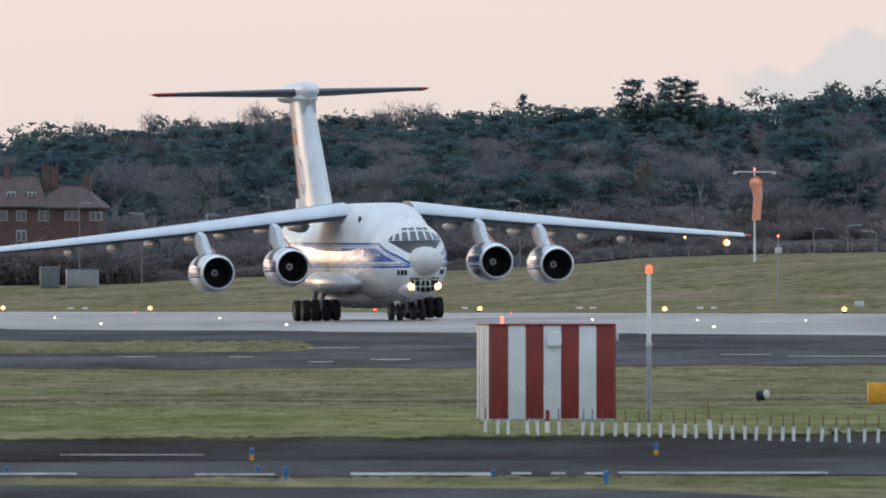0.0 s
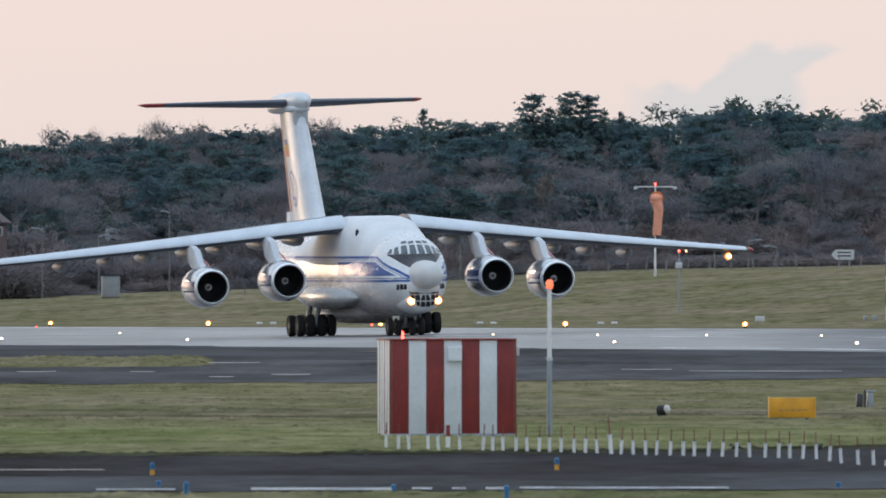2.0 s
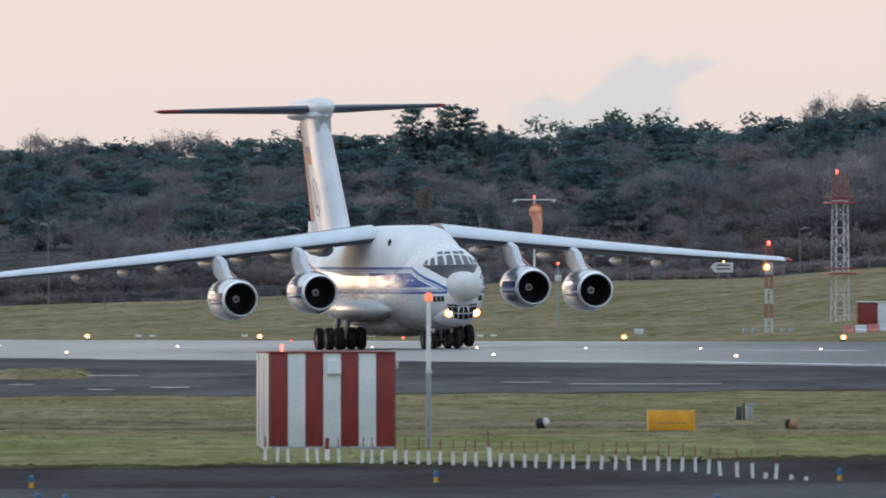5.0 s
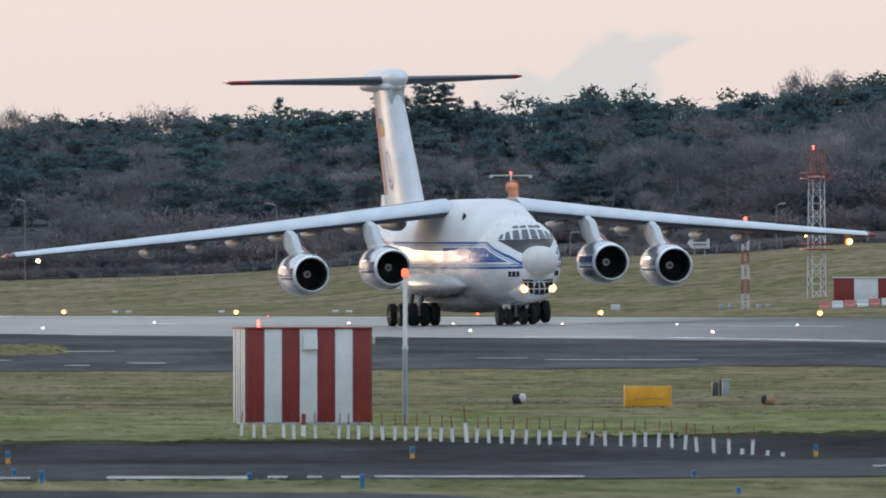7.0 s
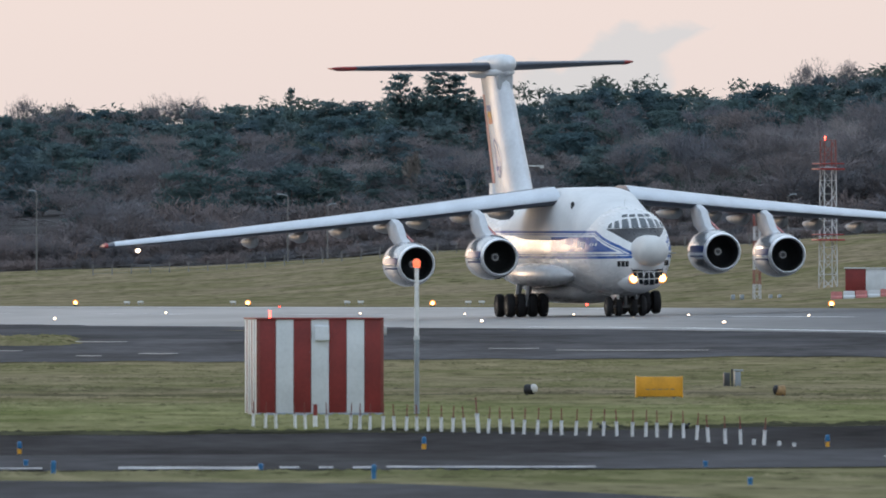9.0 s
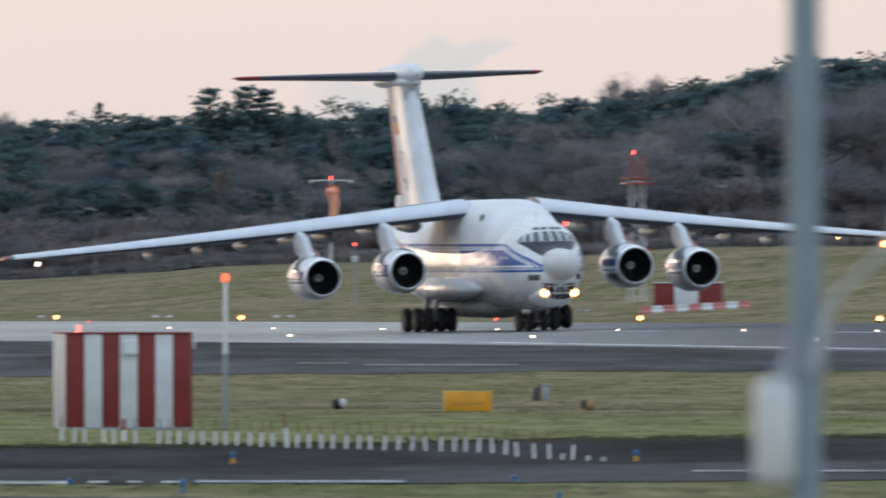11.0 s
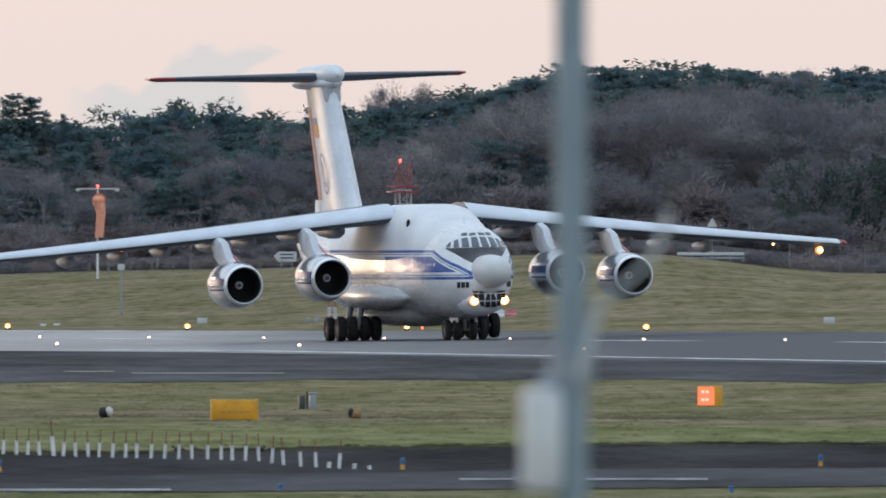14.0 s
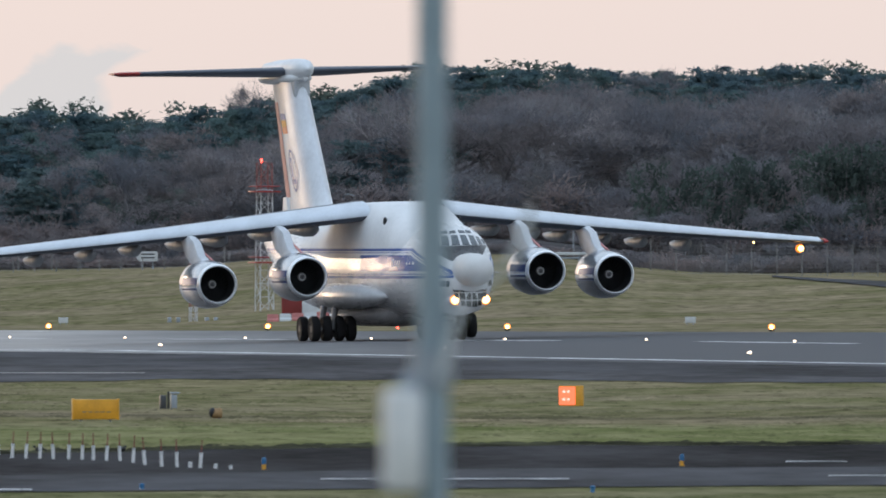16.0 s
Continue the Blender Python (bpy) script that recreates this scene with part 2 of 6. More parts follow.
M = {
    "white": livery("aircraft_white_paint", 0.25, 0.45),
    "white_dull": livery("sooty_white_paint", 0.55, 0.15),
    "white_plain": material("white_aircraft_skin", (0.74, 0.76, 0.78), 0.45, 0, 0.08, 0.8),
    # wing and tailplane: shade of the undersides put into a dark base colour
    "wing": material("wing_skin_shade_tone", (0.085, 0.10, 0.13), 0.45, 0.1, 0.14, 0.6, stretch=(3, 0.4, 1)),
    "nacelle": material("polished_nacelle_skin", (0.60, 0.63, 0.67), 0.17, 0.75, 0.1, 0.8),
    "lip": material("bare_metal_lip", (0.86, 0.87, 0.88), 0.32, 0.6, 0.06, 2),
    "fin": material("white_fin_paint", (0.70, 0.73, 0.77), 0.32, 0.0, 0.10, 0.45, spec=0.35),
    "blue": material("deep_blue_paint", (0.035, 0.12, 0.40), 0.35, 0, 0.1, 2),
    "stripe_blue": material("dark_blue_stripe", (0.014, 0.040, 0.15), 0.3, 0.3, 0.1, 2, spec=0.5),
    "fairing_grey": material("dull_grey_fairing_paint", (0.46, 0.48, 0.50), 0.5, 0, 0.15, 2, spec=0.2),
    "pylon_skin": material("pale_pylon_paint", (0.58, 0.60, 0.63), 0.45, 0, 0.12, 1.0, spec=0.35),
    "nose_glass": material("black_nose_glass", (0.015, 0.018, 0.022), 0.25, 0, 0.2, 3, spec=0.25),
    # paler than the wing skin, to carry the skylight on the upper leading edge
    "slat_paint": material("slat_paint_lit_tone", (0.62, 0.67, 0.73), 0.35, 0.15, 0.08, 0.8),
    "red": material("red_paint", (0.34, 0.03, 0.028), 0.4, 0, 0.12, 2),
    "rose": material("faded_red_and_glint_paint", (0.55, 0.20, 0.19), 0.45, 0, 0.25, 1.5),
    "orange": material("orange_paint", (0.75, 0.22, 0.06), 0.45, 0, 0.1, 2),
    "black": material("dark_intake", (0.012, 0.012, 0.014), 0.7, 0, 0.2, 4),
    "rubber": material("tyre_rubber", (0.018, 0.018, 0.02), 0.8, 0, 0.25, 4),
    "steel": material("grey_steel", (0.30, 0.31, 0.33), 0.45, 0.7, 0.15, 3),
    "dark_steel": material("dark_grey_metal", (0.07, 0.075, 0.08), 0.5, 0.4, 0.2, 3),
    "glass": material("dark_cockpit_glass", (0.07, 0.085, 0.10), 0.06, 0, 0.2, 3, spec=0.9),
    "radome": material("pale_radome", (0.66, 0.66, 0.65), 0.45, 0, 0.06, 1.5),
    "landing": glowing("landing_light_glow", (1.0, 0.58, 0.22), 7),
    # orange bloom round the lamps, made as glowing balls
    "halo": glowing("amber_bloom_glow", (1.0, 0.28, 0.035), 1.3),
    "amber": glowing("amber_light_glow", (1.0, 0.60, 0.20), 6),
    "warm": glowing("white_light_glow", (1.0, 0.76, 0.56), 4),
    "redlight": glowing("red_light_glow", (1.0, 0.06, 0.04), 10),
    "orangelamp": glowing("orange_red_lamp_glow", (1.0, 0.16, 0.07), 1.3),
    "hut_white": material("white_painted_board", (0.66, 0.69, 0.72), 0.55, 0, 0.1, 1.2, bump=0.2),
    "hut_red": material("dark_red_painted_board", (0.21, 0.023, 0.021), 0.55, 0, 0.18, 1.2, bump=0.2),
    "post_white": material("white_post_paint", (0.76, 0.76, 0.76), 0.6, 0, 0.12, 4),
    "post_red": material("dark_red_post_paint", (0.20, 0.05, 0.04), 0.6, 0, 0.2, 4),
    "galv": material("galvanised_steel", (0.30, 0.34, 0.38), 0.5, 0.35, 0.15, 2),
    "galv_pale": material("pale_grey_enamel", (0.55, 0.57, 0.58), 0.5, 0, 0.1, 2),
    "box_white": material("off_white_plastic", (0.70, 0.71, 0.71), 0.5, 0, 0.1, 6),
    "yellow": material("yellow_sign_paint", (0.72, 0.34, 0.02), 0.5, 0, 0.15, 2),
    "blue_light": material("blue_edge_marker", (0.02, 0.15, 0.33), 0.4, 0, 0.1, 4),
    "brick": material("red_brick", (0.115, 0.070, 0.064), 0.85, 0, 0.25, 1.5),
    "roof": material("brown_roof_tile", (0.105, 0.070, 0.068), 0.8, 0, 0.25, 1.5),
    "pale": material("pale_render", (0.34, 0.345, 0.35), 0.7, 0, 0.1, 1),
    "sock": material("orange_nylon", (0.85, 0.36, 0.24), 0.7, 0, 0.12, 2),
    "asphalt": material("worn_runway_asphalt", (0.10, 0.098, 0.10), 0.40, 0, 0.35, 0.06, spec=0.28, second=(0.16, 0.155, 0.155), stretch=(1, 0.16, 1), bump=0.0),
    "dark_asphalt": material("dark_shoulder_asphalt", (0.018, 0.018, 0.019), 0.95, 0, 0.45, 0.15, spec=0.02, second=(0.036, 0.035, 0.037), stretch=(1, 0.16, 1)),
    "verge": material("damp_verge_asphalt", (0.036, 0.036, 0.040), 0.9, 0, 0.45, 0.15, spec=0.05, second=(0.070, 0.069, 0.074), stretch=(1, 0.16, 1)),
    "taxi": material("taxiway_asphalt", (0.029, 0.030, 0.034), 0.85, 0, 0.4, 0.1, spec=0.05, second=(0.055, 0.056, 0.062), stretch=(1, 0.16, 1)),
    "line": material("worn_white_line", (0.14, 0.14, 0.145), 0.6, 0, 0.2, 0.9, second=(0.46, 0.46, 0.47), stretch=(1, 0.3, 1)),
    "runway_line": material("runway_white_paint", (0.45, 0.45, 0.46), 0.6, 0, 0.2, 0.5, second=(0.78, 0.78, 0.78), stretch=(1, 0.3, 1)),
    "soil": material("dark_turf_edge", (0.030, 0.029, 0.021), 1.0, 0, 0.4, 0.4, spec=0.0, second=(0.066, 0.064, 0.040), stretch=(1, 0.2, 1)),
    "puddle": material("wet_standing_water", (0.05, 0.05, 0.05), 0.3, 0, 0.3, 1.0, spec=0.25),
    # wood colours lifted and cooled: the distance haze is mixed into them
    "bark": material("brown_bark", (0.155, 0.148, 0.153), 0.9, 0, 0.3, 1.5),
    "pine": material("hazed_pine_needles", (0.128, 0.196, 0.216), 0.95, 0, 0.2, 0.12, spec=0.0, second=(0.148, 0.208, 0.218)),
    "pine_far": material("haze_blue_pine_needles", (0.140, 0.206, 0.232), 0.95, 0, 0.2, 0.12, spec=0.0, second=(0.156, 0.214, 0.234)),
    "twig": material("hazed_bare_twigs", (0.295, 0.292, 0.308), 0.9, 0, 0.25, 0.15, spec=0.1),
    "twig_dark": material("hazed_purple_twigs", (0.275, 0.274, 0.291), 0.9, 0, 0.25, 0.15, spec=0.1),
    "twig_pale": material("pale_grey_twigs", (0.46, 0.435, 0.44), 0.9, 0, 0.2, 0.15, spec=0.1),
    "twig_red": material("reddish_brown_twigs", (0.335, 0.297, 0.294), 0.9, 0, 0.25, 0.15, spec=0.1),
    "hedge": material("dark_green_shrub", (0.105, 0.138, 0.130), 0.9, 0, 0.5, 0.5, spec=0.1),
    "straw": material("pale_dead_reed", (0.22, 0.195, 0.175), 0.9, 0, 0.3, 0.6, spec=0.1),
    "post_blue": material("blue_grey_post_paint", (0.25, 0.32, 0.36), 0.5, 0.1, 0.12, 2),
    "fence": material("grey_fence_wire", (0.24, 0.235, 0.23), 0.7, 0.2, 0.2, 2),
    "bird_black": material("black_plumage", (0.015, 0.015, 0.018), 0.7, 0, 0.3, 8),
    "bird_white": material("white_plumage", (0.6, 0.58, 0.55), 0.7, 0, 0.2, 8),
    "brown_feather": material("brown_plumage", (0.30, 0.19, 0.09), 0.8, 0, 0.3, 8),
}


def grass_material(name):
    """Rough winter turf: green, straw and brown in patches of several sizes."""
    m = bpy.data.materials.new(name)
    m.use_nodes = True
    n, l = m.node_tree.nodes, m.node_tree.links
    b = n["Principled BSDF"]
    b.inputs["Roughness"].default_value, b.inputs["Specular IOR Level"].default_value = 1.0, 0.0
    g = n.new("ShaderNodeNewGeometry")
    cols = []
    for sc, fine, st, lo, hi in ((0.075, 5, 0.45, (0.160, 0.158, 0.074), (0.256, 0.222, 0.138)), (0.55, 4, 0.22, (0.100, 0.104, 0.056), (0.250, 0.226, 0.146))):
        mp, ns, rp = n.new("ShaderNodeMapping"), n.new("ShaderNodeTexNoise"), n.new("ShaderNodeValToRGB")
        mp.inputs["Scale"].default_value = (1, st, 1)
        l.new(g.outputs["Position"], mp.inputs[0]), l.new(mp.outputs[0], ns.inputs["Vector"])
        ns.inputs["Scale"].default_value, ns.inputs["Detail"].default_value = sc, fine
        rp.color_ramp.elements[0].position, rp.color_ramp.elements[0].color = 0.42, (*lo, 1)
        rp.color_ramp.elements[1].position, rp.color_ramp.elements[1].color = 0.60, (*hi, 1)
        l.new(ns.outputs["Fac"], rp.inputs[0])
        cols.append(rp.outputs[0])
    mx = n.new("ShaderNodeMixRGB")
    mx.inputs["Fac"].default_value = 0.42
    l.new(cols[0], mx.inputs["Color1"]), l.new(cols[1], mx.inputs["Color2"])
    # long swathes left by mowing and wet ground
    mp, ns, rp, mul = n.new("ShaderNodeMapping"), n.new("ShaderNodeTexNoise"), n.new("ShaderNodeValToRGB"), n.new("ShaderNodeMixRGB")
    mp.inputs["Scale"].default_value = (0.12, 1, 1)
    l.new(g.outputs["Position"], mp.inputs[0]), l.new(mp.outputs[0], ns.inputs["Vector"])
    ns.inputs["Scale"].default_value, ns.inputs["Detail"].default_value = 0.045, 3
    rp.color_ramp.elements[0].position, rp.color_ramp.elements[0].color = 0.40, (0.84, 0.81, 0.84, 1)
    rp.color_ramp.elements[1].position, rp.color_ramp.elements[1].color = 0.58, (1.07, 1.09, 1.0, 1)
    l.new(ns.outputs["Fac"], rp.inputs[0])
    mul.blend_type = "MULTIPLY"
    mul.inputs["Fac"].default_value = 0.30
    l.new(mx.outputs[0], mul.inputs["Color1"]), l.new(rp.outputs[0], mul.inputs["Color2"])
    # rank clumps and bare spots, thicker here and there
    mp2, cn, cr, cm = n.new("ShaderNodeMapping"), n.new("ShaderNodeTexNoise"), n.new("ShaderNodeValToRGB"), n.new("ShaderNodeMixRGB")
    mp2.inputs["Scale"].default_value = (1.0, 0.16, 0.0)
    l.new(g.outputs["Position"], mp2.inputs[0]), l.new(mp2.outputs[0], cn.inputs["Vector"])
    cn.inputs["Scale"].default_value, cn.inputs["Detail"].default_value, cn.inputs["Roughness"].default_value = 1.1, 5, 0.62
    cr.color_ramp.elements[0].position, cr.color_ramp.elements[0].color = 0.36, (1.28, 1.22, 1.24, 1)
    cr.color_ramp.elements[1].position, cr.color_ramp.elements[1].color = 0.64, (0.40, 0.39, 0.42, 1)
    for pos, val in ((0.45, 1.02), (0.54, 0.97)):
        cr.color_ramp.elements.new(pos).color = (val, val, val, 1)
    l.new(cn.outputs["Fac"], cr.inputs[0])
    cm.blend_type = "MULTIPLY"
    cm.inputs["Fac"].default_value = 0.65
    l.new(mul.outputs[0], cm.inputs["Color1"]), l.new(cr.outputs[0], cm.inputs["Color2"])
    # strips of the airfield kept differently: green by the taxiway, wheel ruts, straw beyond, brownish bank
    sp, wv, ad, mr, kr, tint = n.new("ShaderNodeSeparateXYZ"), n.new("ShaderNodeTexNoise"), n.new("ShaderNodeMath"), n.new("ShaderNodeMapRange"), n.new("ShaderNodeValToRGB"), n.new("ShaderNodeMixRGB")
    l.new(g.outputs["Position"], sp.inputs[0]), l.new(g.outputs["Position"], wv.inputs["Vector"])
    wv.inputs["Scale"].default_value, wv.inputs["Detail"].default_value = 0.10, 4
    ad.operation = "MULTIPLY_ADD"
    l.new(wv.outputs["Fac"], ad.inputs[0])
    ad.inputs[1].default_value = 34.0
    l.new(sp.outputs[1], ad.inputs[2])
    l.new(ad.outputs[0], mr.inputs[0])
    mr.inputs[1].default_value, mr.inputs[2].default_value = 500.0, 1300.0
    ramp = kr.color_ramp
    ramp.elements[0].position, ramp.elements[0].color = 0.06, (0.95, 0.94, 0.88, 1)
    ramp.elements[1].position, ramp.elements[1].color = 0.90, (1.10, 1.00, 1.04, 1)
    for dist, col in ((600, (1.0, 1.0, 0.88)), (640, (1.02, 1.08, 0.86)), (691, (1.0, 1.06, 0.86)), (707, (1.12, 1.02, 1.02)), (722, (1.10, 1.0, 1.02)), (727, (0.66, 0.62, 0.66)), (733, (0.70, 0.66, 0.70)), (738, (1.08, 0.99, 1.0)), (752, (1.08, 0.99, 1.0)), (757, (0.74, 0.70, 0.74)), (763, (1.06, 1.0, 0.98)), (900, (1.08, 1.0, 0.96))):
        e = ramp.elements.new((dist - 500) / 800)
        e.color = (*col, 1)
    l.new(mr.outputs[0], kr.inputs[0])
    tint.blend_type = "MULTIPLY"
    tint.inputs["Fac"].default_value = 1.0
    l.new(cm.outputs[0], tint.inputs["Color1"]), l.new(kr.outputs[0], tint.inputs["Color2"])
    l.new(tint.outputs[0], b.inputs["Base Color"])
    return m


def darker_to_right(m):
    """Make the runway darker, rougher and less glossy towards the right."""
    n, l = m.node_tree.nodes, m.node_tree.links
    b = n["Principled BSDF"]
    g, sp, mr, mx = n.new("ShaderNodeNewGeometry"), n.new("ShaderNodeSeparateXYZ"), n.new("ShaderNodeMapRange"), n.new("ShaderNodeMixRGB")
    l.new(g.outputs["Position"], sp.inputs[0])
    l.new(sp.outputs[0], mr.inputs[0])
    mr.inputs[1].default_value, mr.inputs[2].default_value = 4.0, 26.0
    l.new(mr.outputs[0], mx.inputs["Fac"])
    l.new(b.inputs["Base Color"].links[0].from_socket, mx.inputs["Color1"])
    mx.inputs["Color2"].default_value = (0.085, 0.086, 0.092, 1)
    l.new(mx.outputs[0], b.inputs["Base Color"])
    gl = n.new("ShaderNodeMapRange")
    l.new(sp.outputs[0], gl.inputs[0])
    gl.inputs[1].default_value, gl.inputs[2].default_value, gl.inputs[3].default_value, gl.inputs[4].default_value = 4.0, 26.0, 0.28, 0.10
    l.new(gl.outputs[0], b.inputs["Specular IOR Level"])
    ro = n.new("ShaderNodeMapRange")
    l.new(sp.outputs[0], ro.inputs[0])
    ro.inputs[1].default_value, ro.inputs[2].default_value, ro.inputs[3].default_value, ro.inputs[4].default_value = 4.0, 26.0, 0.36, 0.75
    l.new(ro.outputs[0], b.inputs["Roughness"])


darker_to_right(M["asphalt"])


def leafy(m, share):
    """Let part of the light through thin leaves and twigs."""
    n, l = m.node_tree.nodes, m.node_tree.links
    b = n["Principled BSDF"]
    tr, mx, out = n.new("ShaderNodeBsdfTranslucent"), n.new("ShaderNodeMixShader"), n["Material Output"]
    l.new(b.inputs["Base Color"].links[0].from_socket, tr.inputs["Color"])
    mx.inputs[0].default_value = share
    l.new(b.outputs[0], mx.inputs[1]), l.new(tr.outputs[0], mx.inputs[2])
    l.new(mx.outputs[0], out.inputs["Surface"])


def each_differs(m, cool, warm):
    """Shift the colour of every tree a little, from cool to warm."""
    n, l = m.node_tree.nodes, m.node_tree.links
    b = n["Principled BSDF"]
    info, tint, mul = n.new("ShaderNodeObjectInfo"), n.new("ShaderNodeMixRGB"), n.new("ShaderNodeMixRGB")
    l.new(info.outputs["Random"], tint.inputs["Fac"])
    tint.inputs["Color1"].default_value, tint.inputs["Color2"].default_value = (*cool, 1), (*warm, 1)
    mul.blend_type = "MULTIPLY"
    mul.inputs["Fac"].default_value = 1.0
    l.new(b.inputs["Base Color"].links[0].from_socket, mul.inputs["Color1"])
    l.new(tint.outputs[0], mul.inputs["Color2"])
    l.new(mul.outputs[0], b.inputs["Base Color"])


for k, cool, warm in (("twig_pale", (0.75, 0.77, 0.8), (1.1, 1.03, 1.0)), ("twig_red", (0.8, 0.82, 0.86), (1.12, 1.0, 0.96)), ("pine", (0.72, 0.80, 0.85), (1.12, 1.12, 1.0)), ("pine_far", (0.75, 0.82, 0.88), (1.12, 1.1, 1.0)), ("hedge", (0.8, 0.8, 0.8), (1.1, 1.1, 1.0)),
                      ("twig", (0.72, 0.76, 0.82), (1.12, 1.02, 0.98)), ("twig_dark", (0.74, 0.76, 0.80), (1.12, 0.98, 0.92))):
    each_differs(M[k], cool, warm)
    leafy(M[k], 0.48)


M["litter"] = material("dark_leaf_litter", (0.085, 0.08, 0.08), 1.0, 0, 0.35, 0.2, spec=0.0)
M["grass"] = grass_material("winter_turf")
M["tuft"] = M["grass"]


# ---- mesh helpers ----
def part(name, bm, mat, parent=None, label="", smooth=True):
    me = bpy.data.meshes.new(name)
    bm.to_mesh(me)
    bm.free()
    me.materials.append(mat if not isinstance(mat, str) else M[mat])
    if smooth:
        me.shade_smooth()
        me.set_sharp_from_angle(angle=radians(40))
    ob = new(name, me)
    ob.parent = parent
    if label:
        ob["label"] = label
    return ob


def thing(name, m, label, category, group=""):
    ob = new(name)
    ob.empty_display_size = 0.3
    ob.matrix_basis = m
    return tagged(ob, label, category, group)


def raw(name, verts, faces, mat, parent=None, label=""):
    me = bpy.data.meshes.new(name)
    me.from_pydata([tuple(v) for v in verts], [], faces)
    me.materials.append(M[mat])
    ob = new(name, me)
    ob.parent = parent
    if label:
        ob["label"] = label
    return ob


def box(bm, x0, y0, z0, x1, y1, z1, bevel=0.0):
    r = bmesh.ops.create_cube(bm, size=1)["verts"]
    bmesh.ops.transform(bm, matrix=Matrix.LocRotScale(((x0 + x1) / 2, (y0 + y1) / 2, (z0 + z1) / 2), None, (x1 - x0, y1 - y0, z1 - z0)), verts=r)
    if bevel:
        es = list({e for v in r for e in v.link_edges})
        bmesh.ops.bevel(bm, geom=es, offset=bevel, segments=2, affect="EDGES", profile=0.5)
    return bm


def tube(bm, a, b, r0, r1=None, n=8):
    a, b = Vector(a), Vector(b)
    r1 = r0 if r1 is None else r1
    q = (b - a).to_track_quat("Z", "Y")
    vs = bmesh.ops.create_cone(bm, cap_ends=True, segments=n, radius1=r0, radius2=r1, depth=(b - a).length)["verts"]
    bmesh.ops.transform(bm, matrix=Matrix.Translation((a + b) / 2) @ q.to_matrix().to_4x4(), verts=vs)
    return bm


def rings(bm, loops, close0=True, close1=True):
    """Skin closed loops of points one after another."""
    vs = [[bm.verts.new(p) for p in lp] for lp in loops]
    for a, b in zip(vs, vs[1:]):
        for i in range(len(a)):
            j = (i + 1) % len(a)
            bm.faces.new((a[i], a[j], b[j], b[i]))
    if close0:
        bm.faces.new(vs[0][::-1])
    if close1:
        bm.faces.new(vs[-1])
    bmesh.ops.recalc_face_normals(bm, faces=bm.faces)
    return bm


def revolve(bm, profile, axis="X", n=32, at=(0, 0, 0), caps=(True, True)):
    """A body of revolution: profile is (along, radius) from front to back."""
    loops = []
    for a, r in profile:
        lp = []
        for i in range(n):
            t = 2 * math.pi * i / n
            c, s = r * math.cos(t), r * math.sin(t)
            p = (a, c, s) if axis == "X" else (c, s, a) if axis == "Z" else (c, a, s)
            lp.append(Vector(p) + Vector(at))
        loops.append(lp)
    return rings(bm, loops, *caps)


def ball(bm, c, r, sx=1, sy=1, sz=1, sub=2):
    vs = bmesh.ops.create_icosphere(bm, subdivisions=sub, radius=r)["verts"]
    bmesh.ops.transform(bm, matrix=Matrix.LocRotScale(c, None, (sx, sy, sz)), verts=vs)
    return bm


B = bmesh.new


# ---- lie of the land ----
# The runway runs at 12 degrees to the view; s is measured along it towards the viewer, n across it to the far side.
TH = radians(12.04)
RX, RY = -19.53, 1361.7
SIN, COS = math.sin(TH), math.cos(TH)


def runway_sn(x, y):
    return (x - RX) * SIN - (y - RY) * COS, (x - RX) * COS + (y - RY) * SIN


def runway_xy(s, n):
    return RX + s * SIN + n * COS, RY - s * COS + n * SIN


# the skyline of the wood, as directions
SKY_U = (-1700, -1335, -1235, -1100, -900, -600, -400, -260, -230, -50, 0, 60, 130, 200, 264, 364, 470, 560, 664, 764, 964, 1164, 1400, 1641, 2000)
SKY_V = (-40, -57, -70, -80, -92, -104, -112, -116, -122, -116, -118, -135, -152, -142, -130, -135, -155, -160, -172, -204, -219, -215, -217, -217, -215)


def ease(t):
    t = max(0.0, min(1.0, t))
    return t * t * (3 - 2 * t)


def between(x, xs, ys):
    return float(np.interp(x, xs, ys))


def land(x, y):
    """Height of the ground: the sloping runway, flat airfield before it, a grass bank and a wooded rise behind."""
    s, n = runway_sn(x, y)
    near = 0.0
    run = -0.07 + 0.0031 * (min(s, 260) + 0.25 * max(0, s - 260)) + 0.0155 * max(-32.0, min(30.0, n))
    u = x / max(y, 1) * F
    z = near + (run - near) * ease((n + 100) / 60)
    if n > 30:
        crest = between(u, (-1500, -1138, -900, -585, -300, -240, 0, 387, 575, 750, 1000, 1060, 1260, 1700), (0.95, 0.95, 1.35, 1.87, 2.5, 2.9, 3.25, 3.55, 4.4, 4.65, 4.7, 4.4, 3.2, 3.1))
        z += (crest - z) * ease((n - 32) / between(u, (-1300, -500), (58, 95)))
        z += 0.22 * noise.noise((x * 0.05, y * 0.012, 3.1)) * ease((n - 40) / 40)
        top = EYE.z + (VH - between(u, SKY_U, SKY_V) - 120) / F * 2230
        z += (top - z) * ease((y - 1950) / 270)
    elif n < -60:
        z += 0.10 * noise.noise((x * 0.07, y * 0.013, 7.7)) * ease((-60 - n) / 40)
    return z


def on_land(u, d, lift=0.0):
    x = u / F * d
    return Vector((x, d, land(x, d) + lift))


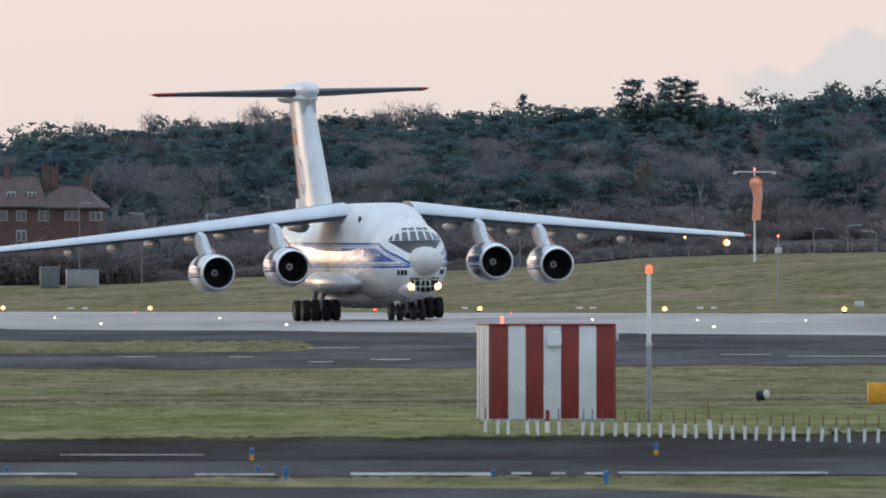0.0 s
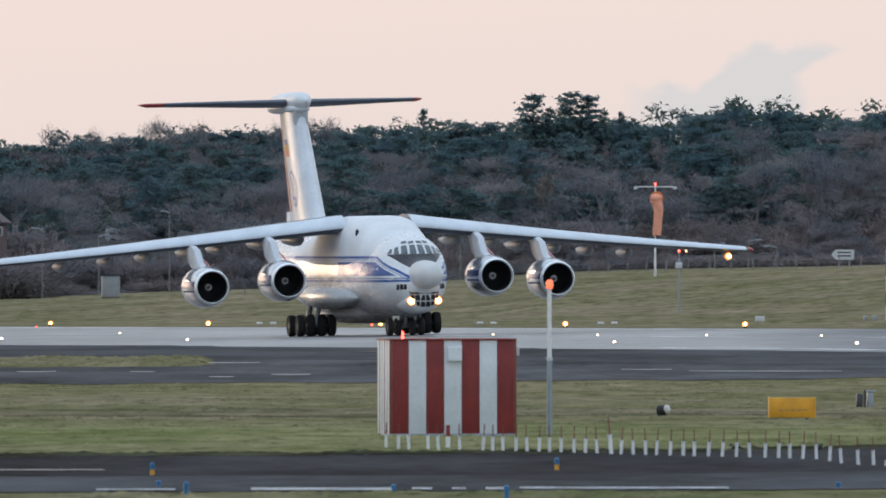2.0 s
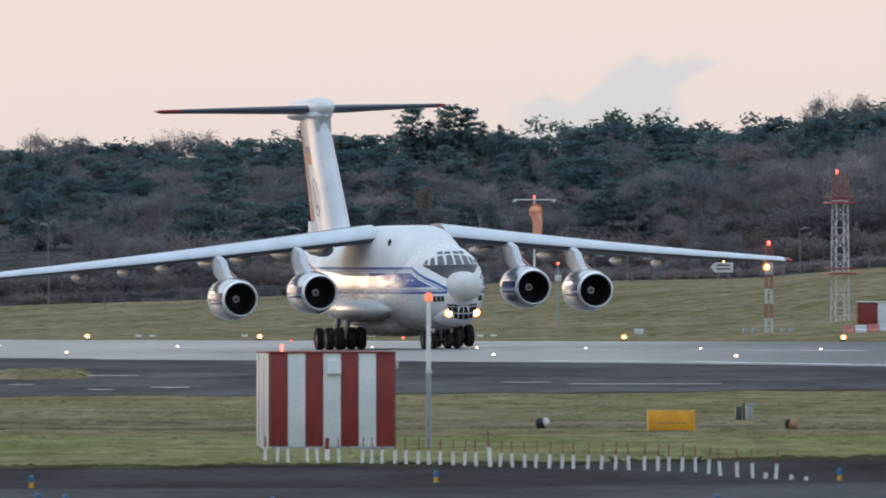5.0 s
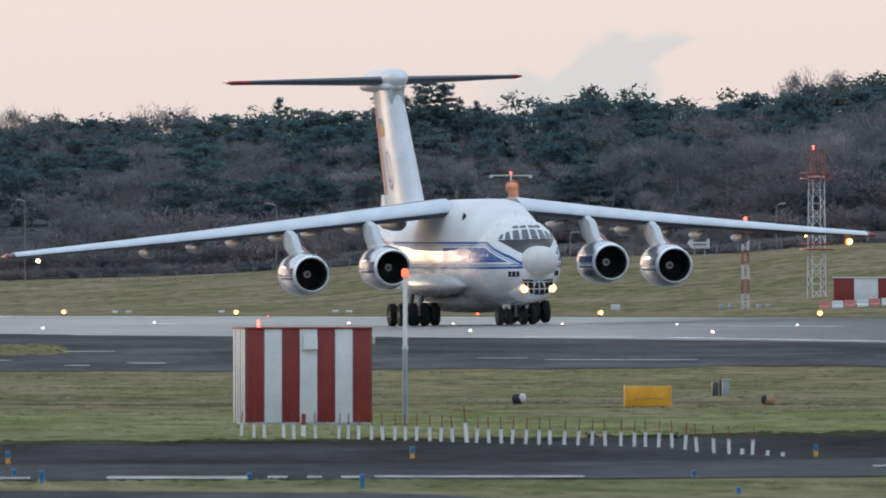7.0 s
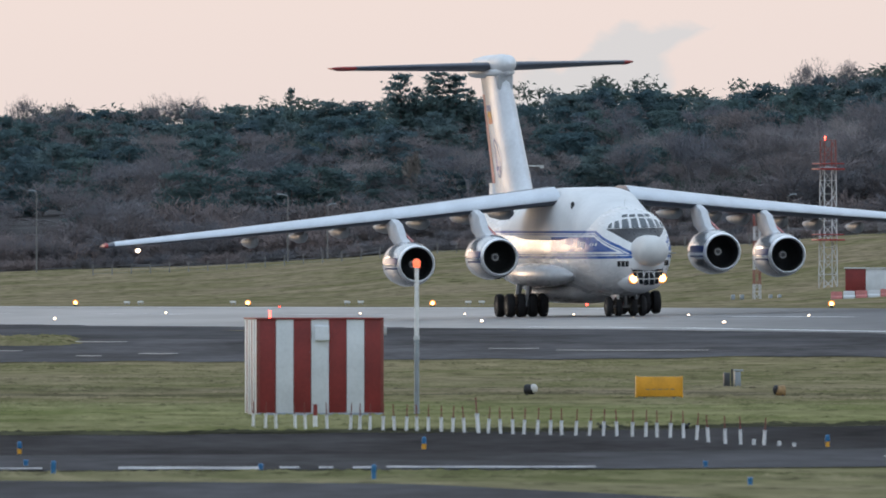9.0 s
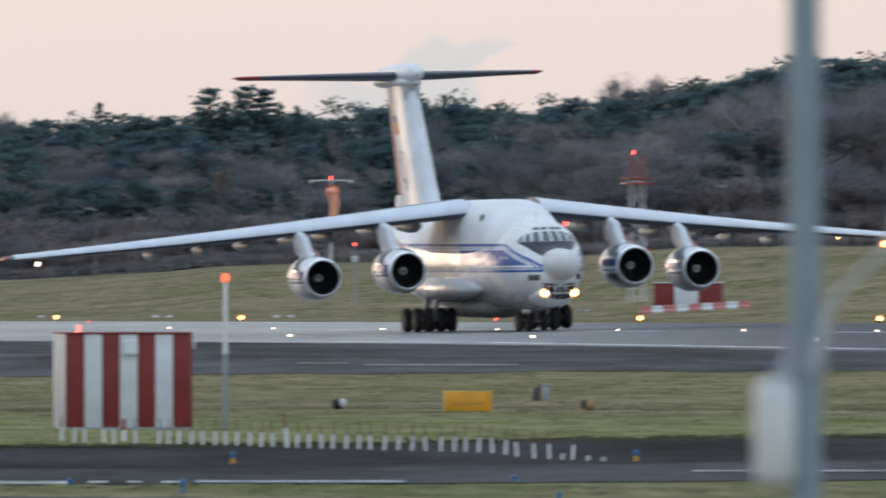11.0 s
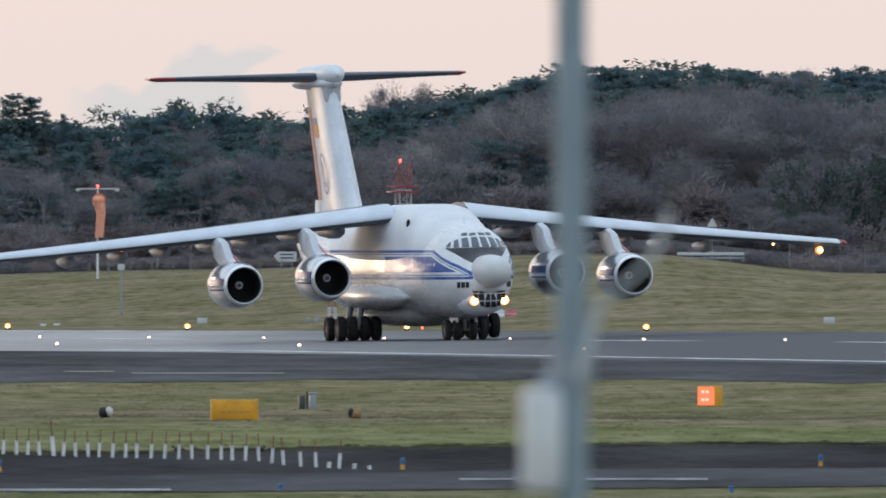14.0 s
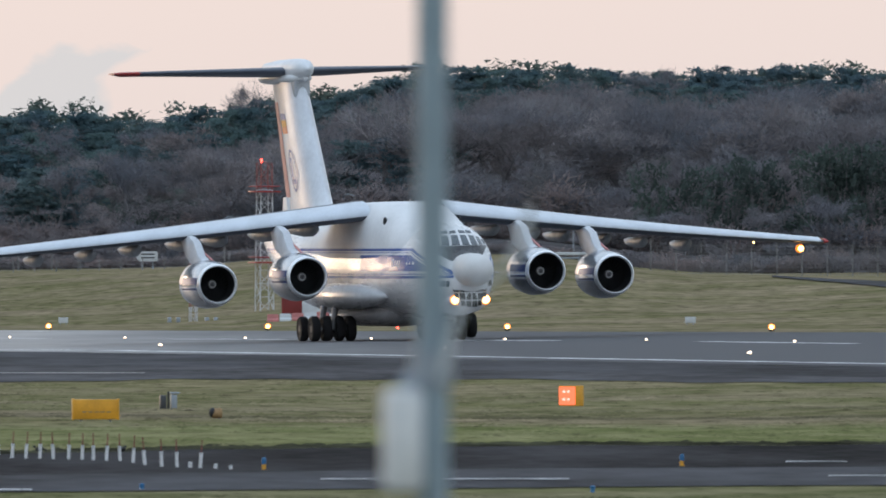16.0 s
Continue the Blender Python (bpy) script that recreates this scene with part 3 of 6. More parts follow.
def v_to_d(u, v, lo=400.0, hi=1500.0):
    """The distance at which the ground shows at u, v, on the near side."""
    for _ in range(40):
        mid = (lo + hi) / 2
        p = on_land(u, mid)
        if VH + (EYE.z - p.z) / mid * F > v:
            lo = mid
        else:
            hi = mid
    return lo


def sheet(name, xs_of, ys, lift, mat, label, cols=40):
    """A strip of ground surface that follows the land; xs_of(y) gives its side limits."""
    verts, faces = [], []
    for y in ys:
        x0, x1 = xs_of(y)
        for i in range(cols + 1):
            x = x0 + (x1 - x0) * i / cols
            verts.append((x, y, land(x, y) + lift + 0.05 + 0.5 * ease((y - ys[0]) / 60)))
    w = cols + 1
    for j in range(len(ys) - 1):
        for i in range(cols):
            a = j * w + i
            faces.append((a, a + 1, a + w + 1, a + w))
    ob = raw(name, verts, faces, mat)
    ob.data.shade_smooth()
    return tagged(ob, label, name.split("_")[0], kind="structure")


def band(name, near_v, far_v, lift, mat, label, u0=-2300, u1=2600, steps=60, rows=10):
    """A strip across the view between two lines v(u) on the ground."""
    verts, faces = [], []
    for i in range(steps + 1):
        u = u0 + (u1 - u0) * i / steps
        a, b = v_to_d(u, near_v(u)), v_to_d(u, far_v(u))
        for j in range(rows + 1):
            d = a + (b - a) * j / rows
            verts.append(on_land(u, d, lift))
    w = rows + 1
    for i in range(steps):
        for j in range(rows):
            a = i * w + j
            faces.append((a, a + w, a + w + 1, a + 1))
    ob = raw(name, verts, faces, mat)
    ob.data.shade_smooth()
    return tagged(ob, label, name.split("_")[0], kind="structure")


def strip_sn(name, s0, s1, n0, n1, lift, mat, label, steps=60, cols=6):
    verts, faces = [], []
    for i in range(steps + 1):
        s = s0 + (s1 - s0) * i / steps
        for j in range(cols + 1):
            x, y = runway_xy(s, n0 + (n1 - n0) * j / cols)
            verts.append((x, y, land(x, y) + lift))
    w = cols + 1
    for i in range(steps):
        for j in range(cols):
            a = i * w + j
            faces.append((a, a + w, a + w + 1, a + 1))
    ob = raw(name, verts, faces, mat)
    ob.data.shade_smooth()
    return tagged(ob, label, name.split("_")[0], kind="structure")


def verge_edge(u):
    """Where the turf begins below the dark verge."""
    return between(u, (-1400, -490, 418, 874, 1327, 1640), (352, 349, 341, 340, 345, 348)) + 1.2 * math.sin(u * 0.011) + 0.8 * math.sin(u * 0.03)


def turf_front(u):
    """Where the turf ends above the taxiway's shoulder."""
    return between(u, (-1335, -900, -300, 0, 300, 500, 900, 1640), (482, 480, 476, 473, 468, 464, 459, 456)) + 0.7 * math.sin(u * 0.009 + 1) + 0.6 * math.sin(u * 0.027) + 0.9 * noise.noise((u * 0.06, 0.0, 5.0)) + 0.8 * noise.noise((u * 0.2, 0.0, 6.0))


def build_ground():
    # one sheet, finer where it is seen, out to the horizon
    ys = [-4900, -2500, -1200, -500, 0, 200, 350, 430] + list(range(450, 2300, 10)) + [2320, 2400, 2600, 3000, 3600, 4200, 4900]
    us = [-60, -30, -12, -6, -4, -3.2] + [-2.6 + 0.1 * i for i in range(53)] + [3.2, 4, 6, 12, 30, 60]
    verts, faces = [], []
    for y in ys:
        for k in us:
            x = k * 1000 / F * 1500 if abs(k) > 3 else k * 1000 / F * max(y, 450)
            if abs(k) > 3:
                x = math.copysign(max(abs(x), 0.09 * max(y, 450) * abs(k) / 3.2), k)
            verts.append((x, y, land(x, y) if y > 300 else 0.0))
    w = len(us)
    for j in range(len(ys) - 1):
        for i in range(w - 1):
            a = j * w + i
            faces.append((a, a + 1, a + w + 1, a + w))
    g = raw("ground", verts, faces, "grass")
    g.data.shade_smooth()
    tagged(g, "rough winter grass of an airfield with straw patches", "ground", kind="structure")

    strip_sn("runway", -800, 900, -31, 25, 0.03, "asphalt", "worn pale grey asphalt runway, slightly damp", 120)
    edge = lambda u: between(u, (-700, -200, 500, 927, 1327, 1640), (311, 312, 320, 325, 335, 339))
    band("pavement_shoulder", edge, lambda u: 262, 0.015, "taxi", "mid grey asphalt shoulder beside the runway")
    band("pavement_verge", verge_edge, lambda u: edge(u) - 2, 0.02, "verge", "dark damp asphalt verge with puddles", steps=120)
    band("taxiway_shoulder", lambda u: 516, turf_front, 0.015, "dark_asphalt", "dark asphalt shoulder of the taxiway", steps=120)
    band("pavement_edge_soil", turf_front, lambda u: turf_front(u) - 7.0 - 3.0 * noise.noise((u * 0.012, 0.0, 1.0)) - 4.0 * noise.noise((u * 0.05, 0.0, 2.0)) - 3.5 * noise.noise((u * 0.17, 0.0, 3.0)), 0.018, "soil", "dark brown-green strip where the turf ends", steps=400, rows=2)
    band("taxiway", lambda u: between(u, (-1400, 0, 1500), (545, 541, 529)), lambda u: between(u, (-1335, 0, 500, 1000, 1640), (518, 512, 505, 499, 496)), 0.022, "taxi", "grey asphalt taxiway")
    band("service_road", lambda u: 640, lambda u: between(u, (-1400, -200, 900), (557, 566, 620)), 0.02, "taxi", "grey asphalt road in front of the grass strip")
    # a tongue of rough grass between shoulder and verge
    band("grass_tongue", lambda u: 318, lambda u: 318 - 13 * ease((-700 - u) / 500) - 2 + 1.5 * math.sin(u * 0.02), 0.03, "grass", "tongue of rough grass between two pavements", -2300, -780)
    # markings
    for i, (a, b) in enumerate(((-330, -300), (-270, -240), (-210, -180), (-150, -120), (-90, -60), (-30, 0), (30, 60), (90, 120), (150, 180), (210, 240), (270, 300), (330, 360), (390, 420))):
        strip_sn("runway_centre_mark", a - 3, b - 3, -0.45, 0.45, 0.045, "runway_line", "worn white centre line dash on the runway", 8, 1)
    strip_sn("runway_edge_line", 225, 560, -28.3, -27.4, 0.045, "runway_line", "white painted edge line of the runway", 40, 1)
    strip_sn("runway_edge_line", -400, 20, 21.3, 22.2, 0.045, "runway_line", "white painted edge line of the runway", 40, 1)
    # taxiway markings and standing water, each a thin patch
    for u0, u1, v, dv, mat, lab in (
            (-715, -465, 540, 2.2, "line", "worn white taxiway edge line"), (-430, -395, 539, 1.6, "line", "worn white taxiway edge line"),
            (-360, -335, 539, 1.6, "line", "worn white taxiway edge line"), (-300, -265, 539, 1.6, "line", "worn white taxiway edge line"),
            (-240, 130, 538, 1.4, "line", "worn white taxiway edge line"), (-990, -850, 541, 1.4, "line", "worn white taxiway edge line"),
            (-1450, -1200, 540, 1.5, "line", "worn white taxiway edge line"),
            (640, 1080, 519, 1.0, "line", "worn white taxiway edge line"), (1463, 1573, 488, 0.8, "line", "worn white taxiway edge line"), (1540, 1720, 513, 0.8, "line", "worn white taxiway edge line"),
            (-1230, -975, 506, 1.6, "puddle", "long shallow puddle on the dark shoulder"),
            (-1130, -1060, 331, 1.3, "puddle", "shallow puddle on the dark verge"), (-930, -885, 331, 1.2, "puddle", "shallow puddle on the dark verge"),
            (-790, -745, 340, 1.4, "puddle", "shallow puddle on the dark verge"), (-680, -610, 336, 1.6, "puddle", "shallow puddle on the dark verge"),
            (-840, -700, 315, 1.2, "puddle", "shallow puddle on the dark verge"), (60, 330, 330, 1.3, "puddle", "broken puddle on the dark verge"),
            (-60, 30, 327, 1.0, "puddle", "broken puddle on the dark verge")):
        steps = 10
        lo = lambda u, v=v, dv=dv, a=u0, b=u1: v + 0.6 * dv * (0.35 + 0.65 * math.sin(math.pi * (u - a) / (b - a))) if mat == "puddle" else v + dv
        band("taxiway_line" if mat == "line" else "water_puddle", lo, lambda u, v=v, dv=dv: v - dv * (0.5 if mat == "puddle" else 1.0), 0.045, mat, lab, u0, u1, steps, 2)


build_ground()

# ---- the freighter: x forward from the nose tip, y to its left wing, z up from the ground ----
FIN_X, FIN_C = -31.1, 9.4
FUS = [(-0.75, 3.05, 0.40, 0.45), (-1.1, 2.95, 0.85, 1.05), (-1.7, 2.95, 1.20, 1.38), (-2.5, 3.05, 1.50, 1.60), (-3.2, 3.33, 1.75, 1.95),
       (-4.0, 3.53, 1.98, 2.25), (-5.0, 3.60, 2.18, 2.42), (-6.5, 3.60, 2.36, 2.47), (-8.5, 3.58, 2.42, 2.45), (-14, 3.55, 2.42, 2.42),
       (-28, 3.55, 2.42, 2.40), (-32, 3.75, 2.30, 2.2), (-36, 4.2, 1.95, 1.8), (-40, 4.75, 1.4, 1.25), (-43.5, 5.2, 0.8, 0.75), (-45.6, 5.45, 0.25, 0.3)]


def fus_at(x):
    xs = [-f[0] for f in FUS]
    return [between(-x, xs, [f[k] for f in FUS]) for k in (1, 2, 3)]


def fus_x(y, z):
    """Where the nose surface lies for a given height and side."""
    lo, hi = -9.0, -0.76
    for _ in range(30):
        mid = (lo + hi) / 2
        zc, hw, hh = fus_at(mid)
        if (y / hw) ** 2 + ((z - zc) / hh) ** 2 < 1:
            lo = mid
        else:
            hi = mid
    return lo


def foil(c, t):
    """A closed aerofoil loop of chord c and thickness t: (aft, up)."""
    up = [(0, 0), (0.003, 0.11), (0.012, 0.22), (0.05, 0.42), (0.15, 0.66), (0.35, 0.72), (0.65, 0.45), (1, 0.02)]
    dn = [(1, -0.02), (0.65, -0.2), (0.35, -0.32), (0.15, -0.33), (0.05, -0.25), (0.012, -0.14), (0.003, -0.07)]
    return [(a * c, b * t) for a, b in up + dn]


def wing_line(y):
    """Leading edge x, z, chord and thickness of the wing at side distance y."""
    k = (y - 2.4) / 22.85
    return (-14.2 - 11.6 * k, 6.45 - 2.02 * k - 0.25 * math.sin(math.pi * max(0, min(1, k))) * 0.4, 8.6 - 5.7 * k if k < 0.4 else 6.32 - (k - 0.4) * 5.6, 1.0 - 0.68 * k)


def engine(parent, y, x, z):
    eng = new("engine")
    eng.parent = parent
    eng.matrix_basis = pose(x, y, z)
    part("nacelle", revolve(B(), [(-0.10, 1.00), (-0.5, 1.10), (-1.4, 1.22), (-2.8, 1.25), (-4.0, 1.14), (-4.6, 1.0), (-4.65, 0.82), (-5.3, 0.70), (-6.0, 0.5), (-6.0, 0.1)], n=40, caps=(False, True)), "nacelle", eng, "polished metal engine nacelle with a blue band")
    part("inlet_lip", revolve(B(), [(-0.32, 1.062), (-0.12, 1.035), (-0.03, 1.005), (0.0, 0.965), (-0.03, 0.93), (-0.14, 0.90), (-0.4, 0.89), (-0.4, 0.96)], n=40, caps=(False, False)), "lip", eng, "bright bare metal intake lip")
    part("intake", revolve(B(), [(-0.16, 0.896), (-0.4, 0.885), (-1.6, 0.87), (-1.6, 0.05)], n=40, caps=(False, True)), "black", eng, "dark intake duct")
    bm = B()
    p = [Vector((-1.42, 0.2, 0)), Vector((-1.50, 0.86, 0.11)), Vector((-1.58, 0.86, -0.10)), Vector((-1.5, 0.2, -0.04))]
    bm.faces.new([bm.verts.new(q) for q in p])
    bmesh.ops.solidify(bm, geom=list(bm.faces), thickness=0.015)
    blade = part("fan_blade", bm, "dark_steel", eng, "dark fan blade")
    for i in range(1, 24):
        o = new("fan_blade", blade.data)
        o.parent = eng
        o["label"] = "dark fan blade"
        o.matrix_basis = pose(0, 0, 0, 15 * i, 0, 0)
    part("spinner", revolve(B(), [(-1.12, 0.01), (-1.20, 0.10), (-1.35, 0.19), (-1.5, 0.24), (-1.5, 0.02)], n=20), "steel", eng, "grey spinner with a pale ring")
    part("spinner_ring", revolve(B(), [(-1.24, 0.14), (-1.27, 0.19), (-1.33, 0.19)], n=20), "post_white", eng)
    for z0, z1 in ((0.02, 0.36), (-0.28, -0.18)):
        loops = []
        for xx in (-0.36, -0.5, -1.4, -2.8):
            r = between(-xx, (0.1, 0.5, 1.4, 2.8), (1.00, 1.10, 1.22, 1.25)) + 0.02
            loops.append((xx, r))
        for side in (-1, 1):
            bm = B()
            rows = []
            for xx, r in loops:
                rows.append([bm.verts.new((xx, side * math.sqrt(r * r - q * q), q)) for q in (z0, (z0 + z1) / 2, z1)])
            for a, b in zip(rows, rows[1:]):
                for i in range(2):
                    bm.faces.new((a[i], a[i + 1], b[i + 1], b[i]))
            part("nacelle_stripe", bm, "stripe_blue", eng, "blue stripe round the nacelle")
    # pylon from the nacelle up and back to the wing
    lx, lz, c, t = wing_line(abs(y))
    dx, dz = lx - x, lz - z
    bm = B()
    loops = []
    for k, (px, pz, pc, pt) in enumerate(((-1.3, 0.95, 4.2, 0.42), (-1.9 + 0.25 * dx, 1.45, 3.9, 0.40), (dx * 0.75, dz - 0.35, 3.6, 0.38), (dx - 0.3, dz + 0.05, 4.0, 0.36))):
        loops.append([Vector((px - a * pc, b * pt, pz)) for a, b in ((0, 0), (0.05, 0.5), (0.3, 0.75), (0.8, 0.5), (1, 0.05), (1, -0.05), (0.8, -0.5), (0.3, -0.75), (0.05, -0.5))])
    part("pylon", rings(bm, loops), "pylon_skin", eng, "pale grey swept engine pylon")
    # reddish glint on the pylon's rear edge, added as a red tube
    bm = tube(B(), (-2.2, 0.36, 1.1), (dx - 1.2, 0.28, dz - 0.3), 0.05)
    part("pylon_edge", bm, "rose", eng, "rear edge of the pylon, its red glint put into the colour")
    return eng


def wheel(parent, x, y, r, w):
    wl_ = new("wheel")
    wl_.parent = parent
    wl_.matrix_basis = pose(x, y, r)
    h = w / 2
    part("tyre", revolve(B(), [(-h * 0.8, r * 0.58), (-h, r * 0.75), (-h * 0.92, r * 0.90), (-h * 0.6, r * 0.985), (0, r), (h * 0.6, r * 0.985), (h * 0.92, r * 0.90), (h, r * 0.75), (h * 0.8, r * 0.58)], "Y", 28), "rubber", wl_, "black tyre")
    bm = revolve(B(), [(-h * 0.85, r * 0.12), (-h * 0.85, r * 0.34), (-h * 0.7, r * 0.40), (-h * 0.82, r * 0.57), (h * 0.82, r * 0.57), (h * 0.7, r * 0.40), (h * 0.85, r * 0.34), (h * 0.85, r * 0.12)], "Y", 20)
    for i in range(6):
        a = i * math.pi / 3
        tube(bm, (r * 0.3 * math.cos(a), -h * 0.95, r * 0.3 * math.sin(a)), (r * 0.3 * math.cos(a), h * 0.95, r * 0.3 * math.sin(a)), 0.035, n=6)
    part("rim", bm, "dark_steel", wl_, "dark grey bolted rim")
    return wl_


def pane(parent, corners, name="window_pane", mat="glass", lift=0.025):
    """A patch of the nose surface between four (y, z) corners, with a little thickness."""
    bm = B()
    n = 4
    g = []
    for i in range(n + 1):
        row = []
        for j in range(n + 1):
            a, b = i / n, j / n
            y = (1 - a) * ((1 - b) * corners[0][0] + b * corners[3][0]) + a * ((1 - b) * corners[1][0] + b * corners[2][0])
            z = (1 - a) * ((1 - b) * corners[0][1] + b * corners[3][1]) + a * ((1 - b) * corners[1][1] + b * corners[2][1])
            x = fus_x(y, z)
            zc, hw, hh = fus_at(x)
            nrm = Vector((0.6, y / hw ** 2, (z - zc) / hh ** 2)).normalized()
            row.append(bm.verts.new(Vector((x, y, z)) + nrm * lift))
        g.append(row)
    for i in range(n):
        for j in range(n):
            bm.faces.new((g[i][j], g[i + 1][j], g[i + 1][j + 1], g[i][j + 1]))
    bmesh.ops.recalc_face_normals(bm, faces=bm.faces)
    bmesh.ops.solidify(bm, geom=list(bm.faces), thickness=0.03)
    return part(name, bm, mat, parent)


def build_aircraft():
    ac = thing("cargo_aircraft", pose(0, 0, 0), "white four-engined jet freighter with blue stripes taxiing on the runway", "aircraft")
    # fuselage
    N = 48
    loops = []
    xs = sorted({f[0] for f in FUS} | {-0.9, -1.4, -2.1, -2.85, -3.6, -4.5, -5.7, -10, -18, -23, -34, -38, -42}, reverse=True)
    for x in xs:
        zc, hw, hh = fus_at(x)
        loops.append([Vector((x, hw * math.cos(2 * math.pi * i / N), zc + hh * math.sin(2 * math.pi * i / N))) for i in range(N)])
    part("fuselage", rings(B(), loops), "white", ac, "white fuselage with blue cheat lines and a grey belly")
    part("radome", revolve(B(), [(1.5, 0.02), (1.46, 0.22), (1.34, 0.45), (1.12, 0.65), (0.75, 0.79), (0.2, 0.84), (-1.0, 0.86), (-1.9, 0.82), (-2.5, 0.5)], n=40, at=(0, 0, 3.62)), "radome", ac, "pale grey rounded nose radome")
    part("chin", rings(B(), [[Vector((x, w * math.cos(a), zc + h * math.sin(a))) for a in [2 * math.pi * i / 28 for i in range(28)]] for x, zc, w, h in ((-0.78, 2.25, 0.30, 0.25), (-0.95, 2.2, 0.62, 0.50), (-1.4, 2.15, 0.92, 0.68), (-2.2, 2.15, 1.15, 0.76), (-3.4, 2.2, 1.3, 0.9), (-4.6, 2.4, 1.3, 0.9))]), "white_plain", ac, "white chin under the nose")
    # windscreen panes
    for side in (-1, 1):
        for y0, y1, z0, z1 in ((0.07, 0.46, 4.88, 5.40), (0.58, 0.94, 4.88, 5.38), (1.06, 1.30, 4.88, 5.30), (1.41, 1.58, 4.90, 5.18)):
            pane(ac, ((side * y0, z0), (side * y1, z0), (side * (y1 - 0.05 - 0.06 * y1), z1 - 0.05 * y1), (side * y0 * 0.94, z1)), "windscreen_pane")
        for y0, y1 in ((0.08, 0.42), (0.50, 0.80)):
            pane(ac, ((side * y0, 5.50), (side * y1, 5.48), (side * y1 * 0.92, 5.60), (side * y0 * 0.92, 5.63)), "eyebrow_pane")
        # navigator's glazing beneath the radome
        for z0, z1 in ((2.78, 3.08),):
            for y0, y1 in ((1.0, 1.12), (1.16, 1.28), (1.32, 1.42)):
                pane(ac, ((side * y0, z0), (side * y1, z0), (side * y1, z1), (side * y0, z1)), "nose_pane", "nose_glass")

    def chin_pane(y0, y1, z0, z1, skew=0.0):
        bm = B()
        pts = []
        for y, z in ((y0, z0), (y1, z0), (y1 + skew, z1), (y0 + skew, z1)):
            r = max(0.0, 1 - (y / 1.02) ** 2 - ((z - 2.2) / 0.78) ** 2 * 0.55)
            pts.append(bm.verts.new((-1.42 + 0.62 * math.sqrt(r) + 0.05, y, z)))
        bm.faces.new(pts)
        bmesh.ops.recalc_face_normals(bm, faces=bm.faces)
        bmesh.ops.solidify(bm, geom=list(bm.faces), thickness=0.05)
        part("nose_pane", bm, "nose_glass", ac, "dark pane of the glazed nose", smooth=False)
    for side in (-1, 1):
        for y0, y1, z0, z1, k in ((0.03, 0.27, 2.50, 2.85, 0.0), (0.32, 0.57, 2.50, 2.85, 0.05), (0.62, 0.86, 2.52, 2.85, 0.08),
                                  (0.03, 0.27, 2.10, 2.44, 0.0), (0.32, 0.60, 2.12, 2.44, 0.03), (0.66, 0.82, 2.22, 2.46, 0.03), (0.03, 0.28, 1.74, 2.04, 0.0), (0.33, 0.52, 1.80, 2.05, 0.04)):
            chin_pane(side * y0, side * y1, z0, z1, side * k)
        # landing light in its housing
        hx = fus_x(side * 0.80, 2.05)
        part("light_housing", revolve(B(), [(hx + 0.45, 0.2), (hx + 0.35, 0.24), (hx - 0.3, 0.28), (hx - 1.0, 0.15)], n=20, at=(0, side * 0.80, 2.1)), "white_plain", ac, "white landing light housing")
        part("landing_light", ball(B(), (hx + 0.47, side * 0.80, 2.1), 0.215, 0.5, 1, 1), "landing", ac, "glowing warm landing light")
        # the lamp's bloom: a wider glowing ball behind it
        part("lamp_rim", ball(B(), (hx + 0.40, side * 0.80, 2.1), 0.275, 0.3, 1, 1), "halo", ac, "orange bloom round the landing light, added as a glowing ball")
        part("pitot_tube", tube(tube(B(), (-2.6, side * 1.4, 3.45), (-2.55, side * 1.75, 3.45), 0.03), (-2.6, side * 1.75, 3.45), (-1.9, side * 1.75, 3.45), 0.025), "steel", ac)
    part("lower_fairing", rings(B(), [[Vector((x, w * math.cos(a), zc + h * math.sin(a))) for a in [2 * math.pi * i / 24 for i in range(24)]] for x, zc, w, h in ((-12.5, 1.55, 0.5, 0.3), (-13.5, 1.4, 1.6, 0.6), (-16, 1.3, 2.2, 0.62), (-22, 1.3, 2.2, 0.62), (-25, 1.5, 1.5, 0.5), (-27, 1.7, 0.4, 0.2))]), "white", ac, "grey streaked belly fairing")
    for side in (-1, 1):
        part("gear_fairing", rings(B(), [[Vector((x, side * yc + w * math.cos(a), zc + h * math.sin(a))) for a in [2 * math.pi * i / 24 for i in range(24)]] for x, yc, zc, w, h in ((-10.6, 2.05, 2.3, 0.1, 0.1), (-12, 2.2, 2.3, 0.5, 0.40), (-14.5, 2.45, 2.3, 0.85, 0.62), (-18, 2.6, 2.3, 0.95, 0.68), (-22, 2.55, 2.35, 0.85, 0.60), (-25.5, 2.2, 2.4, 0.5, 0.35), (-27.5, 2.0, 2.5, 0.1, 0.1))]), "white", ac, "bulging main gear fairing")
        part("cabin_window", ball(B(), (-11.0, side * 2.3, 4.2), 0.10, 1, 0.25, 1.1), "black", ac, "dark round window")
    # wing with its centre fairing
    def arch(x, w, h, p):
        """A closed section: an arch that springs from the fuselage side and grows squarer towards the wing."""
        up = [Vector((x, w * math.copysign(abs(math.cos(a)) ** p, math.cos(a)), 4.3 + h * math.sin(a) ** p)) for a in [math.pi * i / 28 for i in range(29)]]
        return up + [Vector((x, -w * 0.8, 3.9)), Vector((x, 0, 3.8)), Vector((x, w * 0.8, 3.9))]
